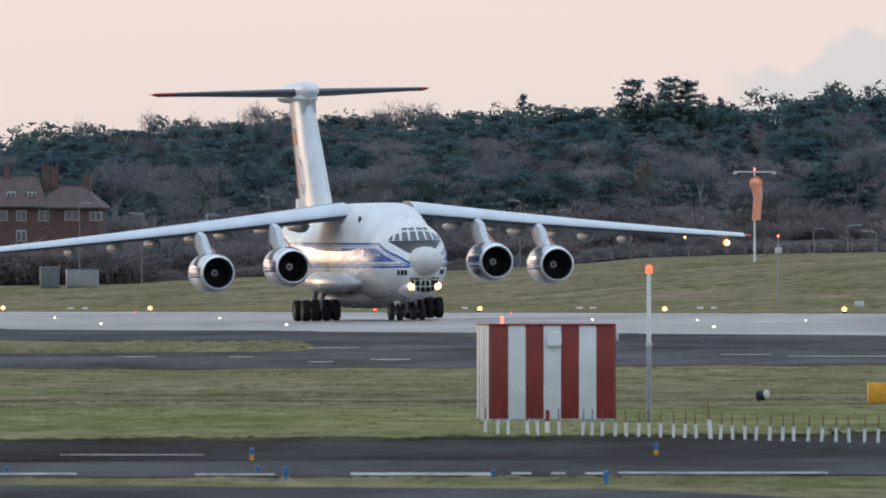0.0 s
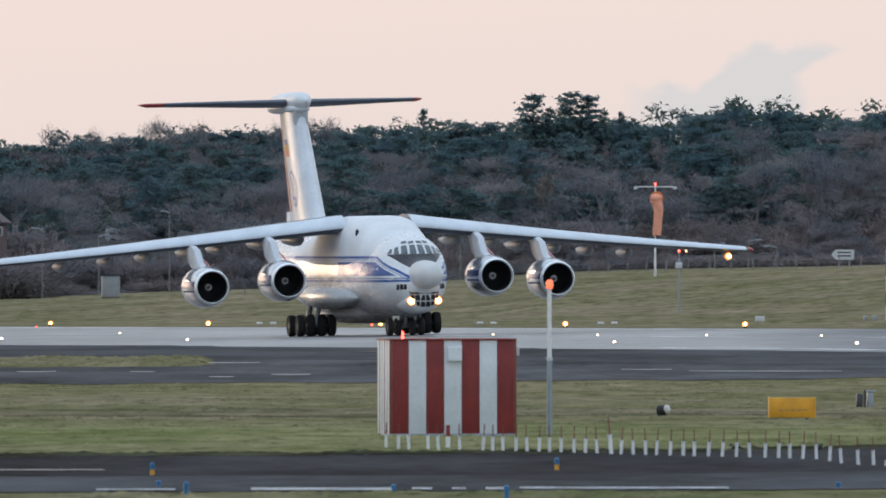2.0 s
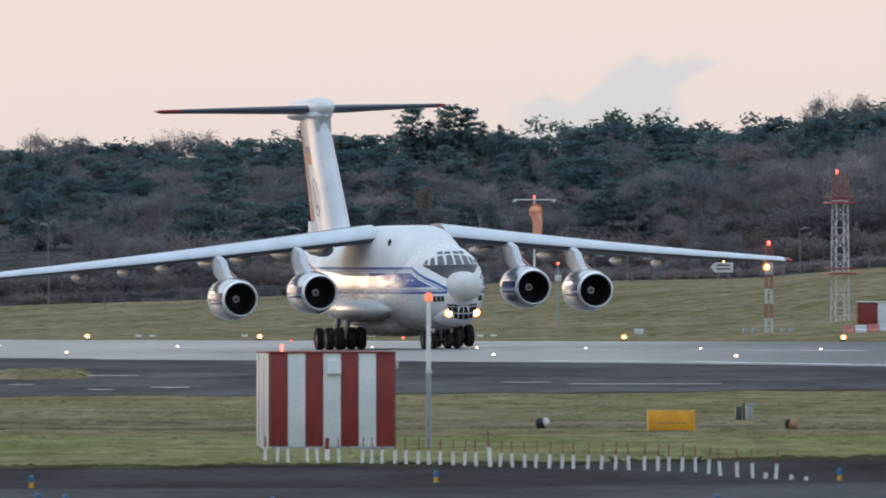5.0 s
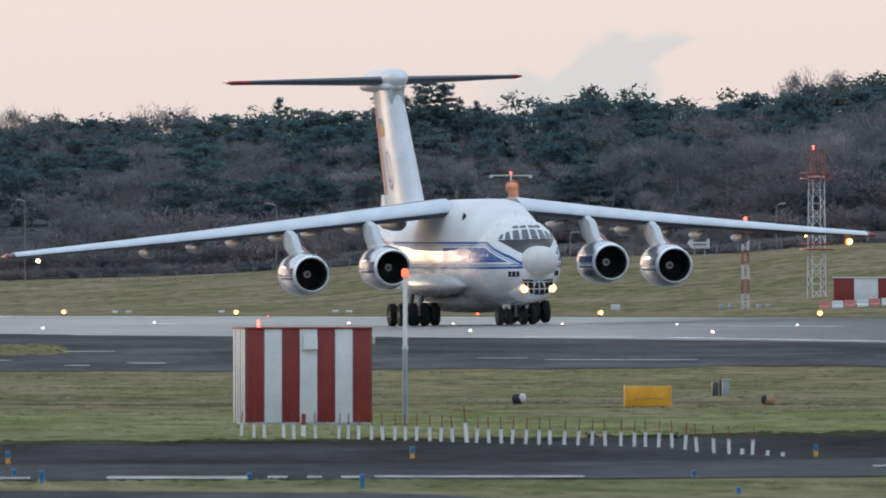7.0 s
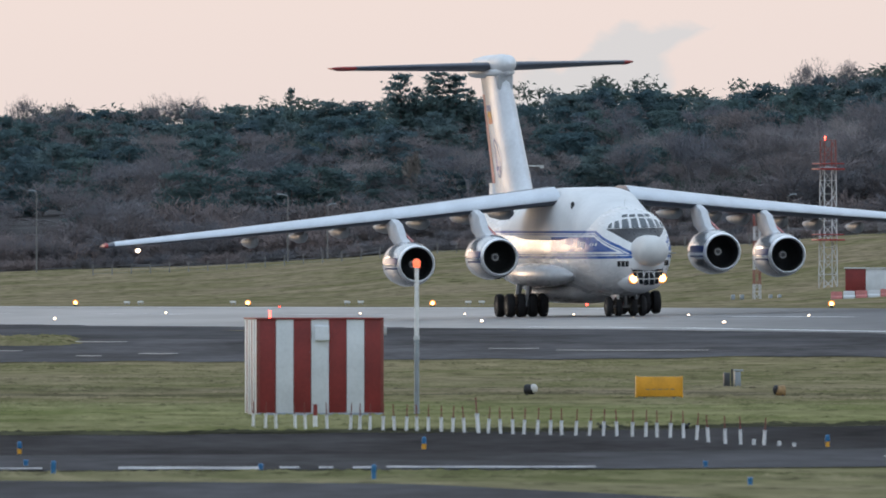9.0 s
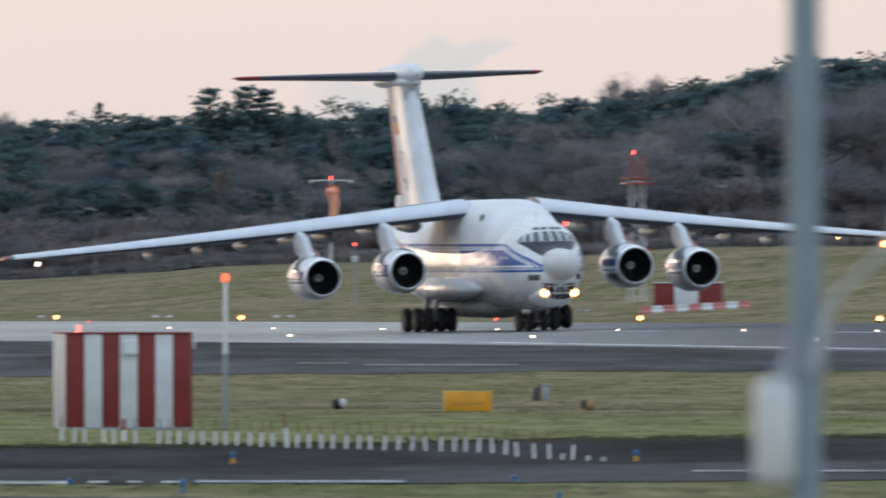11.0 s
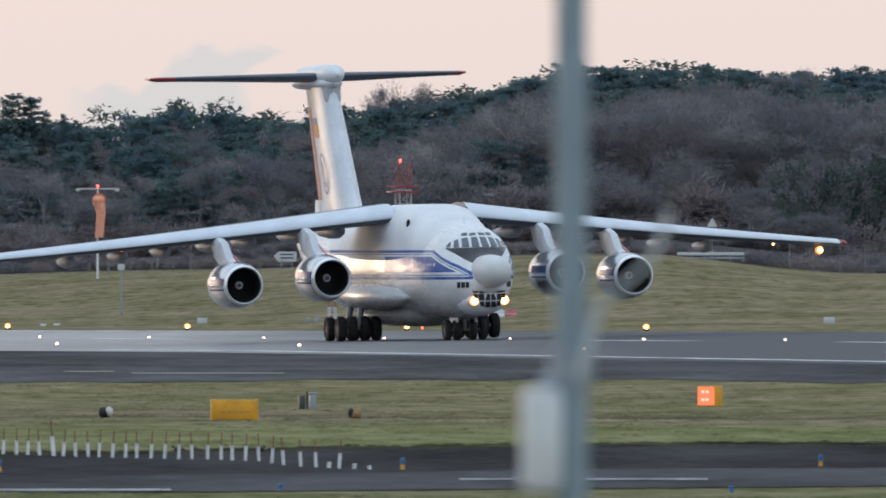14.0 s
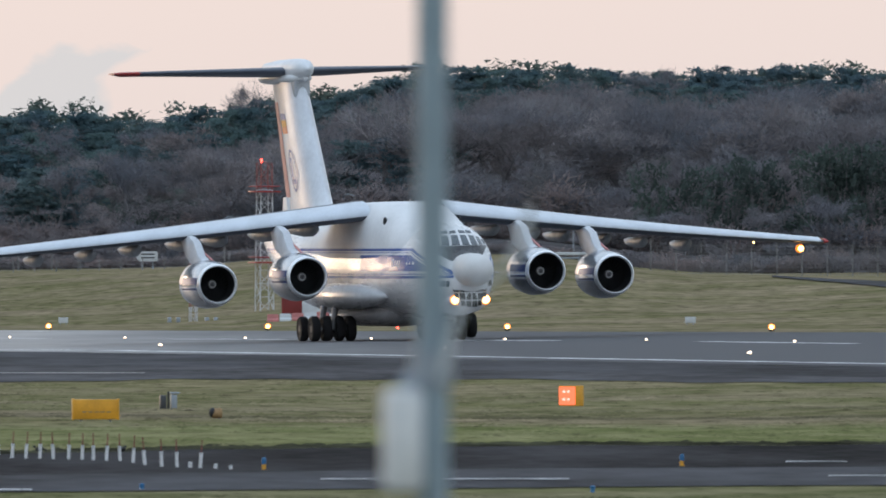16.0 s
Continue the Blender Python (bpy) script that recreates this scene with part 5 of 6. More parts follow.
def ground_light(name, u, n, height, mat, label, category, group, r=0.10):
    """A lamp on the runway at side distance n, found by its direction u."""
    lo, hi = -500.0, 700.0
    for _ in range(40):
        s = (lo + hi) / 2
        x, y = runway_xy(s, n)
        if x / y * F < u:
            lo = s
        else:
            hi = s
    x, y = runway_xy(lo, n)
    t = thing(name, pose(x, y, land(x, y) + 0.03), label, category, group)
    if height > 0.1:
        part("stem", tube(B(), (0, 0, -0.05), (0, 0, height - r * 0.6), 0.03), "steel", t)
    part("body", revolve(B(), [(height - r * 1.1, r * 0.6), (height - r * 0.6, r * 0.9), (height - r * 0.2, r * 0.8)], "Z", 12), "dark_steel", t)
    # amber lamps get an orange ball of bloom round their core
    part("lens", ball(B(), (0, 0, height), r * (1.0 if mat == "amber" else 0.9)), "halo" if mat == "amber" else mat, t, "glowing lens; on amber lamps an added ball of bloom")
    if mat == "amber":
        part("filament", ball(B(), (0, -r * 0.62, height), r * 0.66), mat, t, "bright lamp core")


for u in (-1330, -1070, -791, -486, -159, 159, 547, 971, 1439, 1900):
    ground_light("edge_light", u, 25.6, 0.24, "amber", "amber runway edge light on a short stem", "light", "far runway edge lights", 0.195)
for u in (-1238, -947, -631, -287, -102, 91, 294, 507, 730, 967, 1217, 1480):
    ground_light("centre_light", u, 0.7, 0.06, "warm", "white light set in the runway centre line", "light", "runway centre line lights", 0.075)
for u in (-1157, -828, -460, -72, 357, 860, 1400):
    ground_light("near_edge_light", u, -18.5, 0.08, "warm", "warm white light set in the near side of the runway", "light", "near runway lights", 0.10)
for u in (-1095, -430):
    ground_light("red_edge_lamp", u, 20.5, 0.08, "redlight", "small red lamp beside the runway", "light", "red runway lamps", 0.055)


def taxi_light(u, v, yellow, k=1.0):
    d = v_to_d(u, v)
    t = thing("taxiway_marker", foot(u, d), "blue taxiway edge marker on a yellow base" if yellow else "blue taxiway edge marker", "marker", "blue taxiway markers")
    part("base", tube(B(), (0, 0, -0.03), (0, 0, 0.16 * k), 0.055, 0.048, 12), "yellow" if yellow else "blue_light", t, "yellow base" if yellow else "")
    part("head", revolve(B(), [(0.14 * k, 0.052), (0.18 * k, 0.06), (0.28 * k, 0.055), (0.31 * k, 0.025)], "Z", 14), "blue_light", t, "blue head")


for u, v, yl in ((-890, 513, 1), (-174, 504, 1), (540, 500, 1), (1280, 494, 1), (-1324, 535, 0), (-879, 534, 0), (-463, 541, 0), (-830, 549, 0), (-263, 556, 0), (324, 536, 0), (403, 566, 0), (1122, 540, 0)):
    taxi_light(u, v, yl, 1.0 if yl or u in (-830, -263) else 0.5)


def lamp_unit(u, v, turn, shell, hood, label):
    """A drum-shaped lamp on a short forked stand."""
    t = thing("ground_lamp", foot(u, v_to_d(u, v), turn), label, "lamp")
    part("drum", revolve(B(), [(-0.20, 0.10), (-0.17, 0.15), (0.08, 0.17), (0.12, 0.15)], "X", 18, at=(0, 0, 0.20)), shell, t)
    part("lens", ball(B(), (-0.16, 0, 0.22), 0.16, 0.7, 1, 1), hood, t, "rounded lens hood")
    for y in (-0.12, 0.12):
        part("leg", tube(B(), (0.03, y, -0.05), (0.03, y * 0.6, 0.16), 0.02, n=6), "dark_steel", t)


lamp_unit(12, 409, 155, "bird_black", "bird_white", "black-hooded pale lamp unit on the grass")
lamp_unit(458, 411, 10, "brown_feather", "bird_black", "black-hooded tan lamp unit on the grass")
bird(143, 470, 0.55, 200, "bird_black", "bird_black", "black bird among the marker posts")
bird(290, 470, 0.55, 60, "bird_black", "bird_black", "black bird among the marker posts")


# ---- things on the far grass ----
def far_d(u, v):
    """The first distance beyond the runway where the bank shows at v."""
    for k in range(1250, 2000, 5):
        p = on_land(u, k)
        if runway_sn(p.x, p.y)[1] > 28 and VH + (EYE.z - p.z) / k * F <= v:
            return float(k)
    return 1900.0


def build_windsock():
    d = 1800.0
    t = thing("windsock", foot(0, d), "limp orange windsock on a white mast with a crossbar of lamps", "windsock")
    top = at_uv(0, 0, d).z - on_land(0, d).z
    part("mast", tube(B(), (0, 0, -0.1), (0, 0, top), 0.10, 0.06, 12), "post_white", t, "white mast")
    part("crossbar", tube(B(), (-1.6, 0, top - 0.1), (1.6, 0, top - 0.1), 0.055, n=10), "galv_pale", t)
    for x in (-1.55, 1.55):
        part("floodlight", rings(B(), [[Vector((x + a * 0.16, b * 0.14, z)) for a, b in ((-1, -1), (1, -1), (1, 1), (-1, 1))] for z in (top - 0.28, top - 0.16, top - 0.04)]), "galv_pale", t)
    part("lamp", ball(tube(B(), (0, 0, top), (0, 0, top + 0.12), 0.05), (0, 0, top + 0.15), 0.08), "redlight", t, "red obstacle lamp")
    part("hoop", revolve(B(), [(-0.04, 0.50), (0.0, 0.54), (0.04, 0.50)], "Y", 20, at=(0.12, -0.3, top - 1.0)), "orange", t)
    rnd = random.Random(2)
    loops = []
    for i in range(9):
        k = i / 8
        cx, cz, r = 0.05 + 0.22 * min(1, k * 3) - 0.1 * k, top - 1.0 - 2.95 * k, 0.46 - 0.12 * min(1, 2 * k)
        loops.append([Vector((cx + r * (1 + 0.12 * math.sin(3 * a + 5 * k)) * math.cos(a), -0.3 + 0.3 * r / 0.4 * math.sin(a), cz + (0.34 * math.sin(a * 1 + 1) if i == 0 else rnd.uniform(-0.04, 0.04)))) for a in [2 * math.pi * j / 18 for j in range(18)]])
    part("sock", rings(B(), loops), "sock", t, "limp orange sleeve")
    part("sock_mouth", ball(B(), (0.05, -0.35, top - 1.0), 0.5, 1, 0.7, 0.75), "sock", t, "bulging mouth of the sleeve")


build_windsock()


def build_access_road():
    verts, faces = [], []
    for i in range(25):
        u = 1440 + i * 16
        k = i / 24
        for v in (160 + 34 * k, 158.5 + 28 * k, 157 + 22 * k):
            d = far_d(u, v)
            verts.append(on_land(u, d, 0.06))
    for i in range(24):
        for j in range(2):
            a = 3 * i + j
            faces.append((a, a + 3, a + 4, a + 1))
    ob = raw("road_access", verts, faces, "taxi")
    ob.data.shade_smooth()
    tagged(ob, "narrow dark asphalt road over the grass bank", "road", kind="structure")


build_access_road()


def lattice(t, w0, w1, h, paint, bays, r=0.045):
    """Four legs, rungs and diagonals of a lattice mast, each its own part; painted red above a share of its height, or in bands."""
    cor = ((-1, -1), (1, -1), (1, 1), (-1, 1))
    pale, red, share = paint

    def coat(i):
        return red if (i / bays >= share if share else (i // 2) % 2 == 1) else pale
    for i in range(bays):
        z0, z1 = h * i / bays, h * (i + 1) / bays
        wa, wb = w0 + (w1 - w0) * i / bays, w0 + (w1 - w0) * (i + 1) / bays
        for k in range(4):
            p, q = cor[k], cor[(k + 1) % 4]
            part("leg", tube(B(), (p[0] * wa / 2, p[1] * wa / 2, z0 - (0.1 if i == 0 else 0)), (p[0] * wb / 2, p[1] * wb / 2, z1), r, n=6), coat(i), t)
            part("rung", tube(B(), (p[0] * wb / 2, p[1] * wb / 2, z1), (q[0] * wb / 2, q[1] * wb / 2, z1), r * 0.6, n=5), coat(i), t)
            if i % 2:
                p, q = q, p
            part("brace", tube(B(), (p[0] * wa / 2, p[1] * wa / 2, z0), (q[0] * wb / 2, q[1] * wb / 2, z1), r * 0.6, n=5), coat(i), t)


M["tower_white"] = material("pale_lattice_paint", (0.60, 0.60, 0.62), 0.5, 0.1, 0.12, 2)
M["tower_red"] = material("dull_red_lattice_paint", (0.30, 0.10, 0.085), 0.5, 0.1, 0.15, 2)


def build_masts():
    d = far_d(541, 219)
    t = thing("lattice_tower", foot(541, d, 20), "red and white lattice tower with two platforms beside the runway", "tower")
    k = d / F
    h = (219 + 42) * k
    lattice(t, 0.95, 0.78, h, ("tower_white", "tower_red", 0.73), 11, 0.038)
    for z in (h * 0.47 - 0.9, h * 0.80):
        zz = z if z > h * 0.6 else h * 0.32
        part("platform", box(B(), -0.85, -0.85, zz, 0.85, 0.85, zz + 0.1, 0.01), "red", t, "red platform with a rail")
        for a in (-0.8, 0.8):
            part("platform_rail", tube(tube(B(), (-0.8, a, zz + 0.4), (0.8, a, zz + 0.4), 0.04), (a, -0.8, zz + 0.4), (a, 0.8, zz + 0.4), 0.04), "red", t)
    part("lamp", ball(tube(B(), (-0.35, -0.35, h), (-0.35, -0.35, h + 0.15), 0.04), (-0.35, -0.35, h + 0.2), 0.075), "redlight", t, "red obstacle lamp")
    d = far_d(415, 238)
    k = d / F
    t = thing("lattice_mast", foot(415, d, 15), "slim red and white lattice mast with a red lamp", "mast")
    h = (238 - 84) * k
    lattice(t, 0.42, 0.36, h, ("tower_white", "tower_red", None), 12, 0.03)
    part("lamp", ball(tube(B(), (0, 0, h), (0, 0, h + 0.12), 0.05), (0, 0, h + 0.2), 0.11), "redlight", t, "red obstacle lamp")
    for x in (-1.6, -1.0, 0.9, 1.5):
        part("guy_block", box(B(), x - 0.12, -0.1, -0.05, x + 0.12, 0.1, 0.28, 0.02), "galv", t)
    d = far_d(42, 226)
    k = d / F
    h = (226 - 118) * k
    t = thing("instrument_mast", foot(42, d), "thin pole with a white box and a red lamp", "mast")
    part("pole", tube(B(), (0, 0, -0.1), (0, 0, h), 0.07, 0.05, 10), "galv", t)
    part("box", box(B(), -0.24, -0.15, h - 1.15, 0.24, 0.15, h - 0.72, 0.03), "galv_pale", t, "pale instrument box")
    part("arm", tube(B(), (-0.15, 0, h - 0.6), (0.15, 0, h - 0.6), 0.04), "galv", t)
    part("lamp", ball(B(), (0, 0, h + 0.08), 0.085), "redlight", t, "red obstacle lamp")


build_masts()


def build_far_hut():
    d = far_d(640, 233)
    t = thing("equipment_hut", foot(630, d, -6), "low red and white hut beyond the runway", "hut")
    s = d / F
    w, h = 118 * s, 48 * s
    part("wall_core", box(B(), -w / 2 + 0.03, 0.03, 0, w / 2 - 0.03, 2.4, h - 0.03), "hut_white", t, smooth=False)
    for x0, x1, mat in ((-0.5, -0.19, "hut_red"), (-0.19, 0.17, "hut_white"), (0.17, 0.5, "hut_red")):
        part("wall_panel", box(B(), x0 * w + 0.01, -0.02, 0.05, x1 * w - 0.01, 0.06, h, 0.01), mat, t)
    part("roof", box(B(), -w / 2 - 0.08, -0.1, h, w / 2 + 0.08, 2.5, h + 0.07, 0.02), "galv_pale", t)
    part("side_panel", box(B(), w / 2 - 0.02, 0.05, 0.05, w / 2 + 0.02, 2.4, h, 0.01), "hut_red", t)
    rnd = random.Random(5)
    for i in range(9):
        u = 556 + i * 22
        p = on_land(u, d - 6)
        m = pose(p.x, p.y, p.z, 0, 0, rnd.uniform(-6, 6))
        mat = ("rose", "hut_white")[i % 2]
        b = thing("barrier_block", m, "plastic barrier block, " + ("red" if i % 2 == 0 else "white"), "barrier", "barriers round the far hut")
        part("block", rings(B(), [[Vector((x * 0.36, y, z)) for x, y in ((-1, -w2), (1, -w2), (1, w2), (-1, w2))] for z, w2 in ((-0.05, 0.2), (0.12, 0.2), (0.22, 0.11), (0.46, 0.09))]), mat, b, smooth=False)
        part("cap", box(B(), -0.3, -0.06, 0.455, 0.3, 0.06, 0.48), mat, b)


build_far_hut()


def small_board(u, v, w, h, mat, label, name="marker_board"):
    d = far_d(u, v)
    t = thing(name, foot(u, d), label, "marker", label)
    part("board", box(B(), -w / 2, -0.04, 0.12, w / 2, 0.04, 0.12 + h, 0.01), mat, t)
    for x in (-w * 0.3, w * 0.3):
        part("leg", tube(B(), (x, 0, -0.05), (x, 0, 0.15), 0.025), "galv", t)


for u in (185, 1295):
    small_board(u, 244, 0.62, 0.36, "galv_pale", "small pale marker board on the far grass")
for u in (-512, -486, -310, -286, -96, -72, -1210, -1185, -700, -676):
    small_board(u, 248, 0.42, 0.14, "post_white", "low white lamp box on the far grass", "lamp_box")


def street_lamp(u, v_top, v_foot, reach):
    d = 1935.0
    p = on_land(u, d)
    h = at_uv(u, v_top, d).z - p.z
    t = thing("street_lamp", pose(p.x, p.y, p.z), "grey street lamp on the road beyond the bank", "street lamp", "street lamps along the road")
    part("column", tube(B(), (0, 0, -0.1), (0, 0, h), 0.055, 0.04, 10), "fence", t)
    part("arm", tube(B(), (0, 0, h), (reach, 0, h + 0.15), 0.05), "galv", t)
    part("lantern", box(B(), min(reach, reach * 1.9), -0.13, h + 0.08, max(reach, reach * 1.9), 0.13, h + 0.2, 0.03), "galv", t, "pale lantern")


for u, v, r in ((-415, 55, -0.5), (-345, 72, 0.4), (105, 105, 0.5), (165, 99, 0.6), (215, 110, -0.6), (-860, 48, -0.4), (-1195, 60, 0.5), (-1085, 78, -0.5), (-985, 90, 0.5), (470, 55, 0.4), (700, 15, -0.4), (815, 40, 0.4)):
    street_lamp(u, v, 160, r)


def build_road_signs():
    d = 1900.0
    t = thing("direction_sign", foot(332, d), "white direction sign with a pointed end on two posts", "road sign")
    z = at_uv(332, 122, d).z - on_land(332, d).z
    part("panel", rings(B(), [[Vector((x, y, z + q)) for x, q in ((-0.95, 0), (-0.6, 0.42), (0.95, 0.42), (0.95, -0.42), (-0.6, -0.42))] for y in (-0.05, 0.05)]), "galv_pale", t, "white panel", smooth=False)
    for q in (-0.17, 0.12):
        part("text_bar", box(B(), -0.45, -0.062, z + q, 0.7, -0.049, z + q + 0.12), "dark_steel", t, "dark bar of unreadable writing")
    for x in (-0.35, 0.55):
        part("post", tube(B(), (x, 0.1, -0.1), (x, 0.1, z + 0.4), 0.05), "galv", t)
    t = thing("warning_sign", foot(1088, d), "triangular road sign on a post", "road sign")
    z = at_uv(1088, 62, d).z - on_land(1088, d).z
    part("plate", rings(B(), [[Vector((x, y, z + q)) for x, q in ((-0.45, -0.35), (0.45, -0.35), (0, 0.45))] for y in (-0.04, 0.04)]), "galv_pale", t, smooth=False)
    part("post", tube(B(), (0, 0.06, -0.1), (0, 0.06, z), 0.045), "galv", t)
    t = thing("guard_rail", foot(1085, 1750), "pale steel guard rail on short posts", "guard rail")
    part("rail", box(B(), -2.6, -0.05, 0.42, 2.6, 0.05, 0.66, 0.03), "galv_pale", t)
    part("lower_rail", box(B(), -2.6, -0.03, 0.15, 2.6, 0.03, 0.27, 0.02), "galv", t)
    for i in range(6):
        part("post", box(B(), -2.5 + i, 0.04, -0.05, -2.4 + i, 0.12, 0.62), "galv", t)


build_road_signs()


def build_fences():
    """Wire fences: every post a part, the mesh wires joined in each bay."""
    for u0, u1, d, h, step, lab in ((1225, 1780, 1790, 2.5, 2.0, "tall grey wire security fence with leaning posts"), (-760, 20, 1890, 0.9, 1.6, "low wire fence along the top of the bank"), (20, 1000, 1885, 1.0, 1.8, "low wire fence along the top of the bank")):
        x0, x1 = u0 / F * d, u1 / F * d
        p = on_land(u0, d)
        t = thing("wire_fence", pose(x0, d, 0), lab, "fence")
        n = int((x1 - x0) / step)
        bm = B()
        prev = None
        for i in range(n + 1):
            x = i * step
            z = land(x0 + x, d)
            part("post", tube(tube(B(), (x, 0, z - 0.1), (x, 0, z + h), 0.05, n=6), (x, 0, z + h), (x + 0.18, -0.25, z + h + 0.25), 0.04, n=5) if h > 2 else tube(B(), (x, 0, z - 0.1), (x, 0, z + h), 0.05, n=6), "fence", t)
            if prev is not None:
                for k in range(9 if h > 2 else 3):
                    q = h * (k + 0.5) / (9 if h > 2 else 3)
                    tube(bm, (prev[0], 0, prev[1] + q), (x, 0, z + q), 0.012, n=3)
                if h > 2:
                    for k in range(8):
                        xx = prev[0] + (x - prev[0]) * k / 8
                        tube(bm, (xx, 0, z + 0.05), (xx, 0, z + h), 0.012, n=3)
            prev = (x, z)
        tagged(part("wire_mesh", bm, "fence", t, "thin grey wires"), kind="stuff")


build_fences()


M["cabin_grey"] = material("grey_blue_container_paint", (0.13, 0.155, 0.17), 0.6, 0, 0.15, 1.5)
M["van_paint"] = material("dull_white_van_paint", (0.30, 0.31, 0.32), 0.5, 0, 0.12, 1.5)


def build_houses():
    """A brick house of two wings under tiled roofs; openings are given by their direction and size in metres."""
    d = 1960.0
    for u, w, turn, v_eave, v_ridge, hip, stacks, wins in (
            (-1345, 8.3, 2, 64, 12, 0.3, ((-1323, 0.55), (-1255, 0.7), (-1239, 0.7)), ((-1330, 70, 0.8, 0.95), (-1298, 70, 0.9, 0.95), (-1251, 70, 1.7, 0.95), (-1316, 37, 0.85, 0.55), (-1279, 37, 0.85, 0.55), (-1298, 105, 0.9, 1.0))),
            (-1215, 5.2, -4, 66, 28, 1.5, ((-1189, 0.6),), ((-1208, 70, 1.3, 0.9), (-1166, 72, 1.1, 0.85)))):
        p = on_land(u, d)
        ze, zr = at_uv(u, v_eave, d).z - p.z, at_uv(u, v_ridge, d).z - p.z
        t = thing("brick_house", pose(p.x, p.y, p.z, 0, 0, turn), "red brick house with a brown tiled roof and chimneys", "house")
        part("wall", box(B(), -w / 2, 0, -0.5, w / 2, 7, ze), "brick", t, "red brick wall", smooth=False)
        roof = part("roof", rings(B(), [[Vector((x, y, z)) for x, y in ((-a, b0), (a, b0), (a, b1), (-a, b1))] for z, a, b0, b1 in ((ze - 0.05, w / 2 + 0.35, -0.4, 7.4), (ze + 0.08, w / 2 + 0.37, -0.42, 7.42), (zr, w / 2 - hip, 3.2, 3.8))]), "roof", t, "brown tiled roof", smooth=False)
        part("ridge_tile", tube(B(), (-w / 2 + hip, 3.5, zr), (w / 2 - hip, 3.5, zr), 0.10), "brick", roof)
        part("gutter", tube(B(), (-w / 2 - 0.35, -0.46, ze - 0.02), (w / 2 + 0.35, -0.46, ze - 0.02), 0.05), "dark_steel", roof)
        for q, cw in stacks:
            x = (q - u) / F * d
            c = part("chimney", box(B(), x - cw / 2, 3.0, zr - 1.2, x + cw / 2, 3.9, zr + 0.75, 0.03), "brick", t, "brick chimney stack")
            part("chimney_cap", box(B(), x - cw / 2 - 0.06, 2.94, zr + 0.75, x + cw / 2 + 0.06, 3.96, zr + 0.87, 0.02), "brick", c)
            for k in (-0.15, 0.15):
                part("chimney_pot", tube(B(), (x + k, 3.4, zr + 0.87), (x + k, 3.4, zr + 1.2), 0.1, 0.08), "roof", c)
        for q, v, ww, hh in wins:
            x, z1 = (q - u) / F * d, at_uv(q, v, d).z - p.z
            z0 = z1 - hh
            y = -0.05 if z1 < ze + 0.1 else 3.6 * (z0 - ze) / (zr - ze) - 0.4
            dep = 0.3 if y < 0 and z1 < ze + 0.1 else 1.0
            win = part("window", box(B(), x - ww / 2, y, z0, x + ww / 2, y + dep, z1, 0.02), "pale", t, "white framed window")
            k = max(1, round(ww / 0.55))
            for i in range(k):
                a = x - ww / 2 + 0.10 + i * (ww - 0.10) / k
                part("glass_pane", box(B(), a, y - 0.02, z0 + 0.11, a + (ww - 0.10) / k - 0.10, y + 0.02, z1 - 0.11), "glass", win)


def build_yard():
    """A van on the lane behind the bank and site cabins at the edge of the grass."""
    d = 2085.0
    p = on_land(-943, d)
    t = thing("parked_van", pose(p.x, p.y, p.z, 0, 0, 6), "white van parked on the lane among the trees", "van")
    prof = ((-1.5, 0.35), (1.45, 0.35), (1.55, 0.75), (1.15, 0.95), (0.75, 1.5), (-1.42, 1.55), (-1.55, 0.9))
    part("body", rings(B(), [[Vector((x, y, z)) for x, z in prof] for y in (-0.85, 0.85)]), "van_paint", t, "white van body", smooth=False)
    for x0, x1 in ((0.25, 0.72), (-0.55, 0.1), (-1.3, -0.7)):
        part("window", box(B(), x0, -0.88, 0.98, x1, -0.85, 1.38, 0.01), "glass", t)
    for x in (-0.95, 0.95):
        part("wheel", revolve(B(), [(-0.9, 0.1), (-0.9, 0.32), (-0.7, 0.36), (0.7, 0.36), (0.9, 0.32), (0.9, 0.1)], "Y", 14, at=(x, 0, 0.34)), "rubber", t)
    for u, d, w, h, mat, lab in ((-1189, 1915, 2.75, 1.45, "van_paint", "pale ribbed site cabin at the edge of the grass"), (-1247, 1910, 1.6, 1.75, "cabin_grey", "grey-blue steel container at the edge of the grass"), (-963, 1912, 1.5, 1.75, "van_paint", "small pale cabin at the edge of the grass")):
        p = on_land(u, d)
        t = thing("site_cabin", pose(p.x, p.y, p.z, 0, 0, 5), lab, "cabin")
        part("body", box(B(), -w / 2, 0, 0.05, w / 2, 1.6, h, 0.03), mat, t)
        n = int(w / 0.23)
        for i in range(n):
            x = -w / 2 + (i + 0.5) * w / n
            part("rib", box(B(), x - 0.05, -0.04, 0.12, x + 0.05, 0.005, h - 0.1), mat, t)
        part("roof_edge", box(B(), -w / 2 - 0.05, -0.06, h, w / 2 + 0.05, 1.66, h + 0.07, 0.01), "galv", t)
        part("skid", box(B(), -w / 2, 0.1, -0.2, w / 2, 1.5, 0.06), "dark_steel", t)


build_houses()
build_yard()


